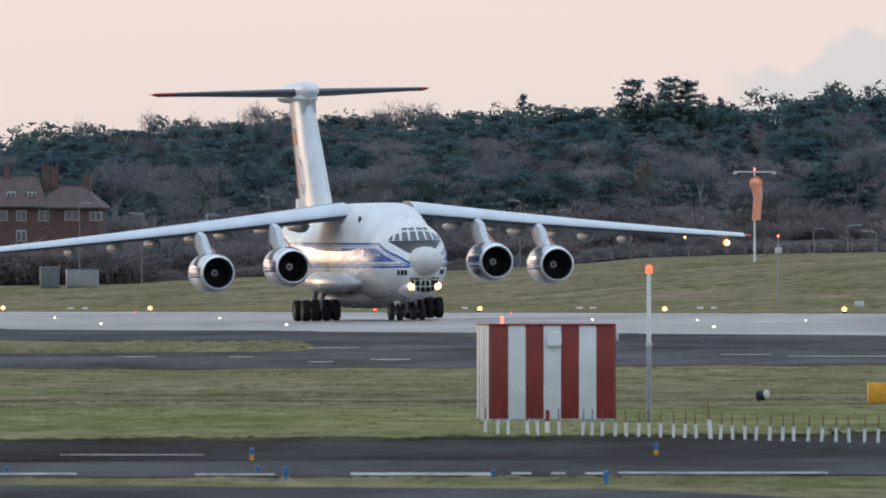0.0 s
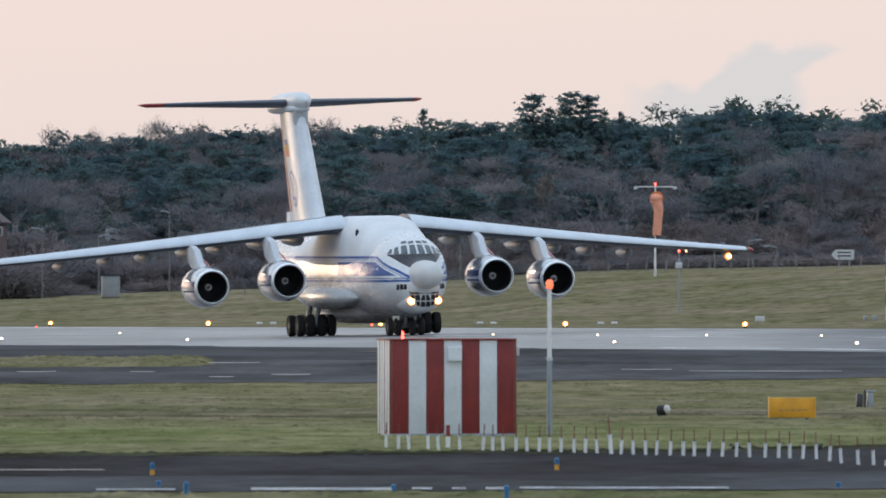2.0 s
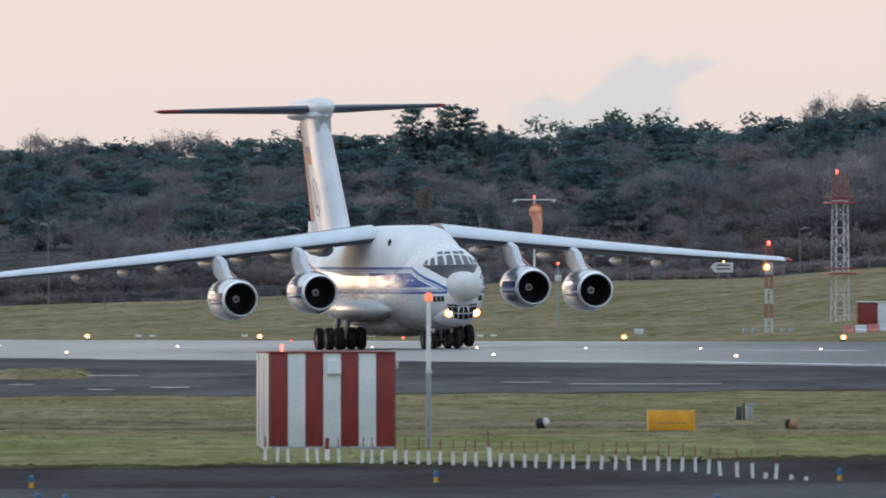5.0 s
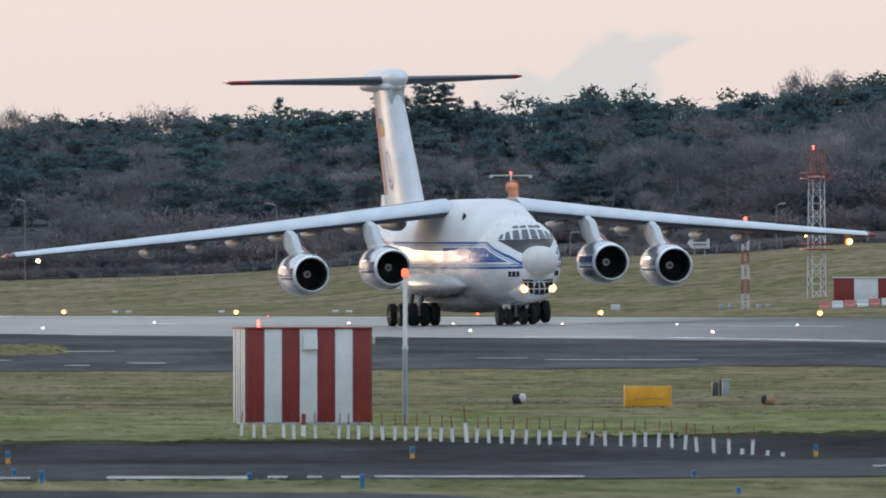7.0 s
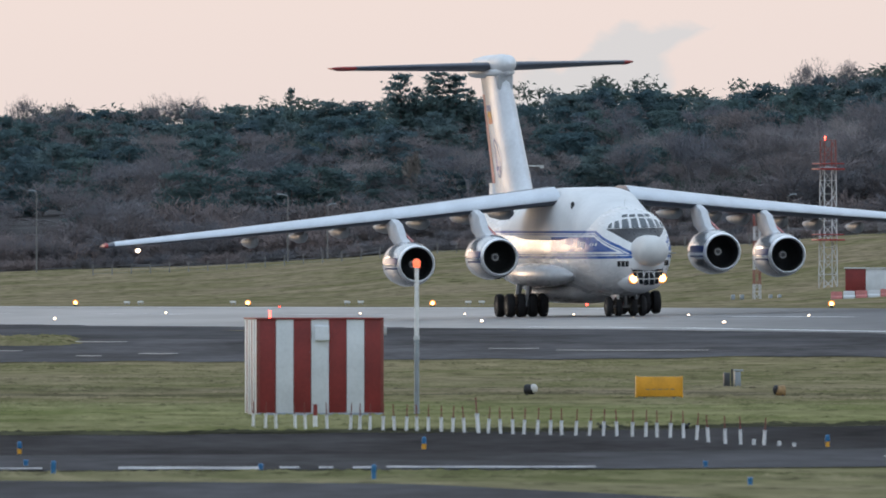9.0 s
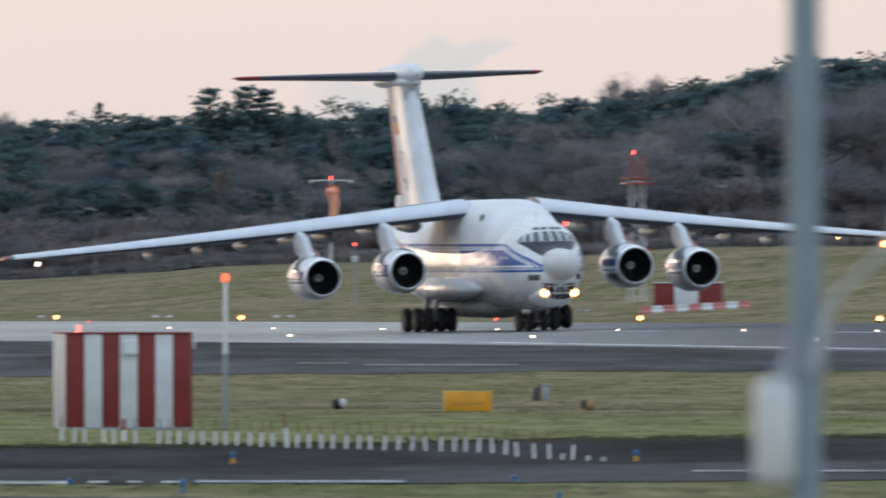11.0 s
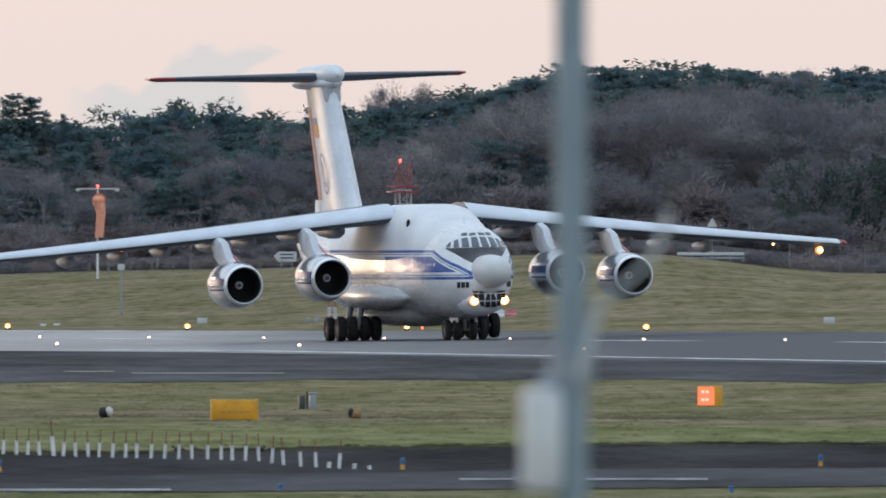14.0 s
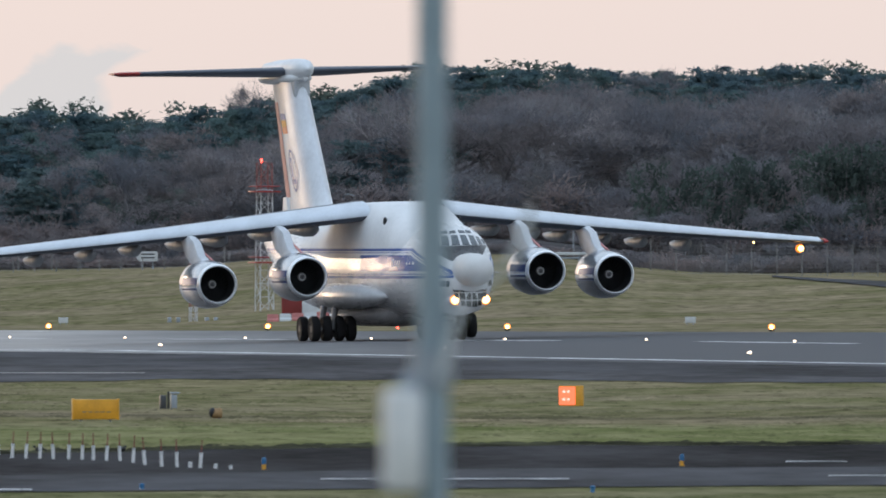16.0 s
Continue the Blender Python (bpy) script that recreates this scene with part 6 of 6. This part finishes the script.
def build_near_post():
    """A lamp post close to the viewer, far out of focus, with a box and a loop of cable."""
    d = 70.0
    x = 838 / F * d
    t = thing("lamp_post", pose(x, d, 0), "grey painted steel post with a pale box and a loose cable", "post")
    k = d / F
    part("post", tube(B(), (0, 0, -0.2), (0, 0, 9.0), 0.054, 0.046, 24), "post_blue", t, "blue-grey painted post")
    z = lambda v: EYE.z + (VH - v) * k
    part("box", box(B(), -0.155, -0.10, z(538), -0.03, 0.06, z(356), 0.025), "box_white", t, "pale plastic junction box")
    part("clamp", tube(tube(B(), (0, 0, z(350)), (0, 0, z(290)), 0.066, n=20), (-0.09, 0, z(355)), (0, 0, z(320)), 0.03), "galv", t)
    pts = [(12, 335), (32, 270), (52, 205), (95, 170), (140, 130), (158, 95), (172, 40)]
    loops = []
    for i, (a, va) in enumerate(pts):
        loops.append([Vector((a * k + 0.013 * math.cos(g), -0.05 + 0.013 * math.sin(g), z(va))) for g in [2 * math.pi * j / 10 for j in range(10)]])
    part("cable", rings(B(), loops), "galv_pale", t, "pale loose cable")
    part("cable_end", tube(B(), (172 * k, -0.05, z(40)), (195 * k, -0.05, z(-40)), 0.009, n=10), "dark_steel", t, "dark end of the cable")


build_near_post()


# ---- the wood behind the airfield ----
def flakes(name, rng, centres, radii, per, size, flat, mat, parent, label, core, sliver=False):
    """Loose leaves, or thin twigs, round clump centres, each turned outward from its clump and from the crown's core."""
    cs, rs = np.array(centres, float), np.array(radii, float)
    counts = np.maximum(6, (per * rs ** 1.5).astype(int))
    c, r = np.repeat(cs, counts, axis=0), np.repeat(rs, counts)[:, None]
    n = len(c)
    d = rng.normal(size=(n, 3))
    d /= np.linalg.norm(d, axis=1)[:, None]
    p = c + d * rng.uniform(0.35, 1.05, (n, 1)) * r * np.array((1, 1, flat))
    out = p - np.array(core)
    out /= np.linalg.norm(out, axis=1)[:, None] + 1e-6
    nrm = 0.45 * d + 0.5 * out + np.array((0, 0, 0.2))
    nrm /= np.linalg.norm(nrm, axis=1)[:, None] + 1e-6
    if sliver:
        way = out + 0.55 * rng.normal(size=(n, 3)) + np.array((0, 0, 0.35))
        way /= np.linalg.norm(way, axis=1)[:, None]
        side = np.cross(way, rng.normal(size=(n, 3)))
        side /= np.linalg.norm(side, axis=1)[:, None]
        q0, q1, q2 = p - side * size * 0.065, p + side * size * 0.065, p + way * size * rng.uniform(0.6, 1.4, (n, 1))
    else:
        a, b = rng.normal(size=(n, 3)) * size, rng.normal(size=(n, 3)) * size
        q0, q1, q2 = p - a * 0.5, p + a * 0.5 + b * 0.3, p + b
    flip = (np.cross(q1 - q0, q2 - q0) * nrm).sum(axis=1) < 0
    q1[flip], q2[flip] = q2[flip].copy(), q1[flip].copy()
    ob = raw(name, np.stack((q0, q1, q2), axis=1).reshape(-1, 3).tolist(), np.arange(3 * n).reshape(-1, 3).tolist(), mat, parent, label)
    ob.data.normals_split_custom_set_from_vertices(np.repeat(nrm, 3, axis=0).tolist())
    return ob


def limb_mesh(segments):
    """Tapered three-sided limbs from (a, b, ra, rb)."""
    vs, fs = [], []
    for a, b, ra, rb in segments:
        a, b = Vector(a), Vector(b)
        w = (b - a).normalized()
        s = w.cross(Vector((0.31, 0.77, 0.55))).normalized()
        t = w.cross(s)
        i = len(vs)
        for p, r in ((a, ra), (b, rb)):
            for k in range(3):
                g = 2 * math.pi * k / 3
                vs.append(p + (s * math.cos(g) + t * math.sin(g)) * r)
        for k in range(3):
            j = (k + 1) % 3
            fs.append((i + k, i + j, i + 3 + j, i + 3 + k))
    return vs, fs


def pine(seed, h, mat, name="pine_tree"):
    """An umbrella-crowned pine of height h."""
    rng = np.random.default_rng(seed)
    t = thing(name, pose(0, 0, 0), "dark evergreen pine with a layered, flat-topped crown", "tree", "pines of the wood")
    segs, centres, radii = [], [], []
    lean = rng.normal(size=2) * 0.04
    for i in range(6):
        z0, z1 = h * 0.92 * i / 6, h * 0.92 * (i + 1) / 6
        segs.append(((lean[0] * z0, lean[1] * z0, z0 - (0.3 if i == 0 else 0)), (lean[0] * z1, lean[1] * z1, z1), 0.22 * (1 - i / 7), 0.22 * (1 - (i + 1) / 7)))
    n = 26
    for i in range(n):
        k = 0.10 + 0.90 * (i + rng.uniform(0, 1)) / n
        ang = rng.uniform(0, 2 * math.pi)
        reach = (2.7 - 2.0 * max(0, k - 0.55) / 0.45) * rng.uniform(0.45, 1.05) * h / 11
        z = h * k * 0.95
        c = (lean[0] * z + math.cos(ang) * reach, lean[1] * z + math.sin(ang) * reach, z + rng.uniform(0, 0.5))
        segs.append(((lean[0] * z, lean[1] * z, z - 0.5), c, 0.07, 0.02))
        for j in range(4):
            centres.append((c[0] + rng.normal() * 0.55, c[1] + rng.normal() * 0.55, c[2] + rng.normal() * 0.16))
            radii.append(rng.uniform(0.5, 0.95) * h / 11)
    centres.append((lean[0] * h, lean[1] * h, h * 0.96))
    radii.append(0.5)
    raw("trunk", *limb_mesh(segs), "bark", t, "brown trunk and limbs")
    flakes("crown", rng, centres, radii, 58, 0.215, 0.6, mat, t, "dark green needle clumps", (0, 0, h * 0.55))
    return t


def spruce(seed, h):
    rng = np.random.default_rng(seed)
    t = thing("spruce_tree", pose(0, 0, 0), "dark ragged spruce standing above the other trees", "tree", "spruces on the skyline")
    segs, centres, radii = [((0, 0, -0.3), (0, 0, h), 0.2, 0.02)], [], []
    for w in range(16):
        k = 0.14 + 0.83 * (w / 15) ** 0.95 + rng.uniform(-0.015, 0.015)
        for b in range(7 if w < 11 else 5):
            ang = b * 6.28 / 7 + w * 0.9 + rng.uniform(-0.3, 0.3)
            reach = (2.6 * (1 - k) ** 0.62 + 0.2) * rng.uniform(0.4, 1.2)
            z = h * k + rng.uniform(-0.15, 0.15)
            tip = (math.cos(ang) * reach, math.sin(ang) * reach, z + 0.10 * reach * reach)
            segs.append(((0, 0, z - 0.1), tip, 0.045, 0.012))
            m = max(2, int(reach * 3.5))
            for j in range(m):
                f = (j + 1) / m
                centres.append((tip[0] * f, tip[1] * f, z + (tip[2] - z) * f * f))
                radii.append(0.30)
    for z in (0.95, 0.98):
        centres.append((0, 0, h * z))
        radii.append(0.2)
    raw("trunk", *limb_mesh(segs), "bark", t, "dark trunk and limbs")
    flakes("crown", rng, centres, radii, 60, 0.18, 0.5, "pine", t, "drooping dark needle sprays", (0, 0, h * 0.5))
    return t


def bare(seed, h, mat, label, spread=0.5, name="bare_tree", haze=27):
    """A leafless tree: forking limbs and a haze of twigs."""
    rng = random.Random(seed)
    t = thing(name, pose(0, 0, 0), label, "tree", "leafless trees of the wood")
    limbs, twigs, ends = [], [], []

    def grow(p, d, ln, r, lev):
        q = p + d * ln
        (limbs if lev < 3 else twigs).append((p, q, r, r * 0.7))
        if lev >= 5:
            ends.append(q)
            return
        for _ in range(3 if lev in (0, 2, 4) else 2):
            nd = (d + Vector((rng.gauss(0, spread), rng.gauss(0, spread), rng.gauss(0.12, spread * 0.6)))).normalized()
            grow(p + d * ln * rng.uniform(0.65, 1.0), nd, ln * rng.uniform(0.62, 0.86), r * 0.62, lev + 1)
    grow(Vector((0, 0, -0.3)), Vector((rng.gauss(0, 0.05), rng.gauss(0, 0.05), 1)).normalized(), h * 0.26, h * 0.016, 0)
    zmax = max(s[1].z for s in twigs)
    k = h / zmax
    limbs = [(a * k, b * k, max(r0, 0.03), max(r1, 0.02)) for a, b, r0, r1 in limbs]
    twigs = [(a * k, b * k, max(r0, 0.022), 0.012) for a, b, r0, r1 in twigs]
    raw("trunk", *limb_mesh(limbs), "bark", t, "grey-brown trunk and limbs")
    tagged(raw("branch", *limb_mesh(twigs), mat, t, "thin bare branches"), kind="stuff")
    flakes("crown", np.random.default_rng(seed), [tuple(e * k) for e in ends], [h / 11] * len(ends), haze, 0.5, 0.9, mat, t, "haze of fine bare twigs", (0, 0, h * 0.45), True)
    return t


def thicket(seed, w, h, mat, label):
    """A dense leafless shrub of many upright stems."""
    rng = random.Random(seed)
    t = thing("thicket_shrub", pose(0, 0, 0), label, "shrub", "shrubs along the wood's edge")
    stems, twigs = [], []
    for _ in range(46):
        a, rr = rng.uniform(0, 6.28), w / 2 * math.sqrt(rng.random())
        p = Vector((math.cos(a) * rr * 0.7, math.sin(a) * rr * 0.5, -0.2))
        hh = h * (1 - 0.45 * (rr / (w / 2)) ** 2) * rng.uniform(0.6, 1.0)
        q = p + Vector((math.cos(a) * rr * 0.3 + rng.gauss(0, 0.2), math.sin(a) * rr * 0.3, hh * 0.75))
        stems.append((p, q, 0.05, 0.025))
        for _ in range(3):
            twigs.append(tuple(p.lerp(q, rng.uniform(0.3, 1.05))))
    raw("stem", *limb_mesh(stems), mat, t, "upright stems")
    flakes("twig_crown", np.random.default_rng(seed), twigs, [0.62] * len(twigs), 27, 0.5, 1.0, mat, t, "haze of fine twigs", (0, 0, h * 0.35), True)
    return t


def evergreen_bush(seed, w, h):
    rng = np.random.default_rng(seed)
    t = thing("evergreen_shrub", pose(0, 0, 0), "dark green rounded evergreen shrub at the wood's edge", "shrub", "shrubs along the wood's edge")
    cs, rs = [], []
    for _ in range(34):
        a, z = rng.uniform(0, 6.28), h * rng.uniform(0.12, 0.88)
        rr = w / 2 * math.sqrt(max(0.05, 1 - ((z / h - 0.4) / 0.62) ** 2)) * rng.uniform(0.3, 0.9)
        cs.append((math.cos(a) * rr, math.sin(a) * rr, z))
        rs.append(rng.uniform(0.4, 0.75))
    raw("stem", *limb_mesh([((0, 0, -0.2), (c[0], c[1], c[2]), 0.05, 0.02) for c in cs]), "bark", t)
    flakes("crown", rng, cs, rs, 130, 0.125, 0.8, "hedge", t, "dense dark leaves", (0, 0, h * 0.4))
    return t


def plant(proto, ph, u, d, v_top, spin, scale_xy=1.0):
    """Copy a prototype so that its crown ends at v_top; growth before the lane stays low."""
    if d < 2085 and abs(u + 943) < 125:
        v_top = max(v_top, 104)
    p = on_land(u, d)
    h = max(1.5, at_uv(u, v_top, d).z - p.z)
    c = copy_thing(proto, pose(p.x, p.y, p.z, 0, 0, spin))
    k = h / ph
    c.scale = (k * scale_xy, k * scale_xy, k)
    return c


def build_wood():
    rnd = random.Random(11)
    pines = [(pine(s, 11.0, "pine" if s % 2 else "pine_far"), 11.0) for s in range(1, 7)]
    bares = [(bare(20 + s, 9.0, "twig" if s % 2 else "twig_dark", "leafless grey-brown tree with fine twigs"), 9.0) for s in range(5)]
    tops = [(bare(40 + s, 9.0, "twig", "tall thin leafless tree above the wood", 0.36, "bare_tree", 5), 9.0) for s in range(2)]
    pales = [(bare(50 + s, 9.0, "twig_pale" if s < 2 else "twig", "pale grey leafless tree with upswept branches", 0.34, "bare_tree", 17), 9.0) for s in range(4)]
    thick = [(thicket(60 + s, 4.5, 4.5, "twig_red" if s % 2 else "twig_dark", "dense leafless brown thicket"), 4.5) for s in range(4)]
    bush = [(evergreen_bush(80 + s, 4.2, 4.0), 4.0) for s in range(2)]
    firs = [(spruce(90 + s, 10.0), 10.0) for s in range(2)]
    reed = (bare(70, 5.0, "straw", "pale straw-coloured leafless shrub", 0.3, "pale_shrub"), 5.0)
    sky = lambda u: between(u, SKY_U, SKY_V)
    # skyline pines, then rows stepping down towards the viewer
    for d, drop, step, share in ((2235, 2, 42, 0.95), (2205, 12, 54, 0.9), (2175, 28, 62, 0.85), (2145, 48, 68, 0.75)):
        u = -1480.0
        while u < 1820:
            if rnd.random() < share or d == 2235:
                pr = rnd.choice(pines)
                plant(*pr, u, d, sky(u) + drop + rnd.uniform(-3, 14), rnd.uniform(0, 360), rnd.uniform(1.4, 1.9))
            else:
                plant(*rnd.choice(bares), u, d, sky(u) + drop + rnd.uniform(0, 20), rnd.uniform(0, 360), 1.4)
            u += step * rnd.uniform(0.7, 1.3)
    for d, drop, step in ((2115, 72, 56), (2085, 98, 56), (2055, 125, 58)):
        u = -1480.0
        while u < 1820:
            green = between(u, (-1300, -800, -200, 300, 500, 2000), (0.72, 0.68, 0.6, 0.5, 0.10, 0.06)) * (1.0 if d > 2060 else 0.7)
            top = sky(u) + drop * between(u, (-1300, 0, 500, 800, 2000), (0.75, 1.0, 0.8, 0.7, 0.7)) + rnd.uniform(-16, 22)
            plant(*(rnd.choice(pines) if rnd.random() < green else rnd.choice(bares)), u, d, top, rnd.uniform(0, 360), rnd.uniform(1.3, 1.8))
            u += step * rnd.uniform(0.65, 1.25)
    for d, lo, hi, step in ((2025, 15, 50, 42), (1997, 50, 88, 40), (1970, 84, 118, 36)):
        u = -1480.0
        while u < 1820:
            top = rnd.uniform(lo, hi) - (between(d, (1970, 1997, 2025), (0, 34, 82)) if u > 430 else 0)
            if -1420 < u < -1110 and d < 2010:
                if d < 1980:
                    plant(*rnd.choice(thick), u, 1942, rnd.uniform(84, 108), rnd.uniform(0, 360), rnd.uniform(1.3, 2.0))
                u += step * 0.7
                continue
            plant(*(rnd.choice(thick) if rnd.random() < 0.8 else rnd.choice(bares)), u, d, top, rnd.uniform(0, 360), rnd.uniform(1.3, 2.0))
            u += step * rnd.uniform(0.6, 1.15)
    u = -1480.0
    while u < 1820:
        if min(abs(u - q) for q in (-963, -1189, -1247)) > 38:
            d = rnd.uniform(1948, 1962)
            v = VH + (EYE.z - on_land(u, d).z) / d * F
            plant(*rnd.choice(thick), u, d, v - (rnd.uniform(14, 34) if u < 1130 else rnd.uniform(34, 56)), rnd.uniform(0, 360), rnd.uniform(1.6, 2.4))
        u += 34 * rnd.uniform(0.6, 1.2)
    # undergrowth that hides the slope between the trunks, too dense to count
    heaps = {"twig": ([], []), "hedge": ([], [])}
    for d, step, size in ((2060, 75, 1.3), (2100, 78, 1.3), (2146, 80, 1.3), (2245, 60, 2.45)):
        u = -1480.0
        while u < 1820:
            if d < 2085 and abs(u + 943) < 130:
                u += step
                continue
            p = on_land(u, d)
            pr, ph = rnd.choice(thick) if (u > 450 or rnd.random() < 0.6) and d < 2200 else rnd.choice(bush)
            vs, fs = heaps["twig" if pr.name.startswith("thicket") else "hedge"]
            k = size * rnd.uniform(2.2, 3.2) / ph
            m = pose(p.x, p.y, p.z, 0, 0, rnd.uniform(0, 360)) @ Matrix.Diagonal((k * 1.5, k * 1.5, k, 1))
            for o in pr.children:
                i = len(vs)
                vs += [m @ v.co for v in o.data.vertices]
                fs += [tuple(i + q for q in f.vertices) for f in o.data.polygons]
            u += step * rnd.uniform(0.7, 1.2)
    for key, lab in (("twig", "dense leafless undergrowth on the wooded slope"), ("hedge", "dense evergreen undergrowth on the wooded slope")):
        tagged(raw("undergrowth", *heaps[key], key), lab, "undergrowth", kind="stuff")
    # single trees that mark the skyline
    for u, v, k in ((-216, -164, 0), (-188, -140, 1), (-150, -168, 1), (-118, -162, 0), (-90, -134, 1), (-410, -138, 0), (-60, -132, 1)):
        plant(*firs[k], u, 2180, v, rnd.uniform(0, 360), 1.6 if v < -150 else 0.7)
    for u, v in ((-1060, -98), (-1000, -94), (-900, -108), (-870, -112), (-820, -106), (-640, -116), (-610, -118), (-590, -112), (-1180, -84), (500, -174), (540, -182), (585, -174)):
        plant(*rnd.choice(tops), u, 2215, v, rnd.uniform(0, 360), 0.8)
    for u, v in ((-405, 0), (-360, 2), (-320, 8), (-475, 10), (-560, -55), (-1020, -40)):
        plant(*rnd.choice(pines), u, 2035, v, rnd.uniform(0, 360), 1.6)
    plant(*reed, -188, 2020, -16, 30, 0.38)
    for u, v in ((1228, -55), (1318, -45), (1365, -62), (1415, -58), (1515, -72), (1565, -85), (1620, -90), (1680, -88)):
        plant(*rnd.choice(bush), u, 2010, v, rnd.uniform(0, 360), 0.66)
    # pale leafless trees standing singly before the pines
    u = 430.0
    while u < 1800:
        plant(*rnd.choice(pales), u, rnd.uniform(2050, 2078), sky(u) + rnd.uniform(48, 105), rnd.uniform(0, 360), rnd.uniform(0.75, 1.05))
        u += rnd.uniform(34, 74)
    for u, v in ((-1140, -20), (-1050, 5), (-640, -30), (-520, 0), (-90, -30), (60, -25), (180, -40), (300, -60)):
        plant(*rnd.choice(pales[2:]), u, 2050, v, rnd.uniform(0, 360), 1.1)
    for pr in pines + bares + tops + pales + thick + bush + firs + [reed]:
        for o in (pr[0], *pr[0].children_recursive):
            bpy.data.objects.remove(o)


build_wood()
sheet("ground_litter", lambda y: (-0.05 * y, 0.055 * y), [1950 + 10 * i for i in range(37)], 0.0, "litter", "dark leaf litter under the wood", 50)


# ---- grass blades on the near grass ----
def build_tufts():
    """Loose tufts of turf between the taxiway and the runway, and on the strip before them."""
    rng = np.random.default_rng(3)
    for u0, u1, d0, d1, count, hmin, hmax, lab in ((-1450, 1800, 586, 925, 40000, 0.02, 0.06, "green and straw tufts of rough grass"), (-1450, 1800, 480, 490, 3000, 0.02, 0.07, "short green tufts of the grass strip"), (-1450, -800, 985, 1040, 3500, 0.06, 0.2, "straw tufts on the grass tongue")):
        d = np.sqrt(rng.uniform(d0 ** 2, d1 ** 2, count))
        u = rng.uniform(u0, u1, count)
        x = u / F * d
        vs, fs = [], []
        for i in range(count):
            z = land(float(x[i]), float(d[i]))
            if d[i] < 640 and d0 > 500 and VH + (EYE.z - z) / d[i] * F > turf_front(float(u[i])) - 5:
                continue
            if 800 < d[i] < 940 and VH + (EYE.z - z) / d[i] * F < verge_edge(float(u[i])) + 1.5:
                continue
            patch = 0.6 + 0.8 * noise.noise((x[i] * 0.25, d[i] * 0.035, 1.0))
            h = (hmin + (hmax - hmin) * rng.random() ** 2) * max(0.35, patch + 0.3)
            for _ in range(2):
                a = rng.uniform(-1.2, 1.2)
                w = h * rng.uniform(1.5, 4.5)
                dx, dy = math.cos(a) * w, math.sin(a) * w * 0.4
                k = len(vs)
                vs += [(x[i] - dx, d[i] - dy, z - 0.01), (x[i] + dx, d[i] + dy, z - 0.01), (x[i] + rng.normal() * h * 0.5, d[i] + 2.2 * h, z + h)]
                fs.append((k, k + 1, k + 2))
        ob = raw("grass", vs, fs, "tuft")
        ob.data.normals_split_custom_set_from_vertices([(0.0, -0.10, 0.995)] * len(vs))
        tagged(ob, lab, "grass", kind="stuff")


build_tufts()


# ---- what moves ----
def rolled(t):
    """Metres the freighter has rolled at t: it slows a little."""
    return 14.672 * t - 0.0667 * t * t


# its wander across the centre line in metres and its swing in degrees as it is steered
STEER_T = (0, 0.5, 1, 1.5, 2, 2.5, 3, 3.5, 4, 4.5, 5, 6, 7.5, 8, 9.2, 10.5, 12, 14, 14.5, 15, 15.5, 16)
STEER_X = (-0.10, -0.04, -0.01, 0.02, 0.02, 0.05, 0.10, 0.20, 0.32, 0.38, 0.42, 0.44, 0.34, 0.29, 0.14, 0.03, -0.02, -0.02, 0.02, 0.07, 0.14, 0.22)
STEER_YAW = (-0.22, -0.30, -0.30, -0.15, 0.10, 0.48, 0.80, 0.94, 0.96, 0.88, 0.76, 0.60, 0.40, 0.24, 0.05, -0.02, -0.02, -0.02, 0.06, 0.16, 0.36, 0.42)


def motions():
    rows = []
    for i in range(65):
        t = i * 0.25
        d = rolled(t)
        a = TH + radians(between(t, STEER_T, STEER_YAW))
        x = RX + SIN * (d - 20) + 20 * math.sin(a) + between(t, STEER_T, STEER_X) + 0.08
        y = RY - COS * (d - 20) - 20 * math.cos(a)
        rows.append((t, pose(x, y, EYE.z - 5.47 + 0.0031 * d, 0, 0, -90 + math.degrees(a)) @ pose(0, 0, 0, 1.4, 0, 0)))
    walk(AC, rows)
    for wheels, r, step in ((NOSE_WHEELS, 0.55, 30), (MAIN_WHEELS, 0.65, 15)):
        for w in wheels:
            p = w.matrix_basis.translation.copy()
            walk(w, [(k / step, pose(p.x, p.y, p.z, 0, math.degrees(rolled(k / step) / r) % 360, 0)) for k in range(16 * step + 1)])


motions()
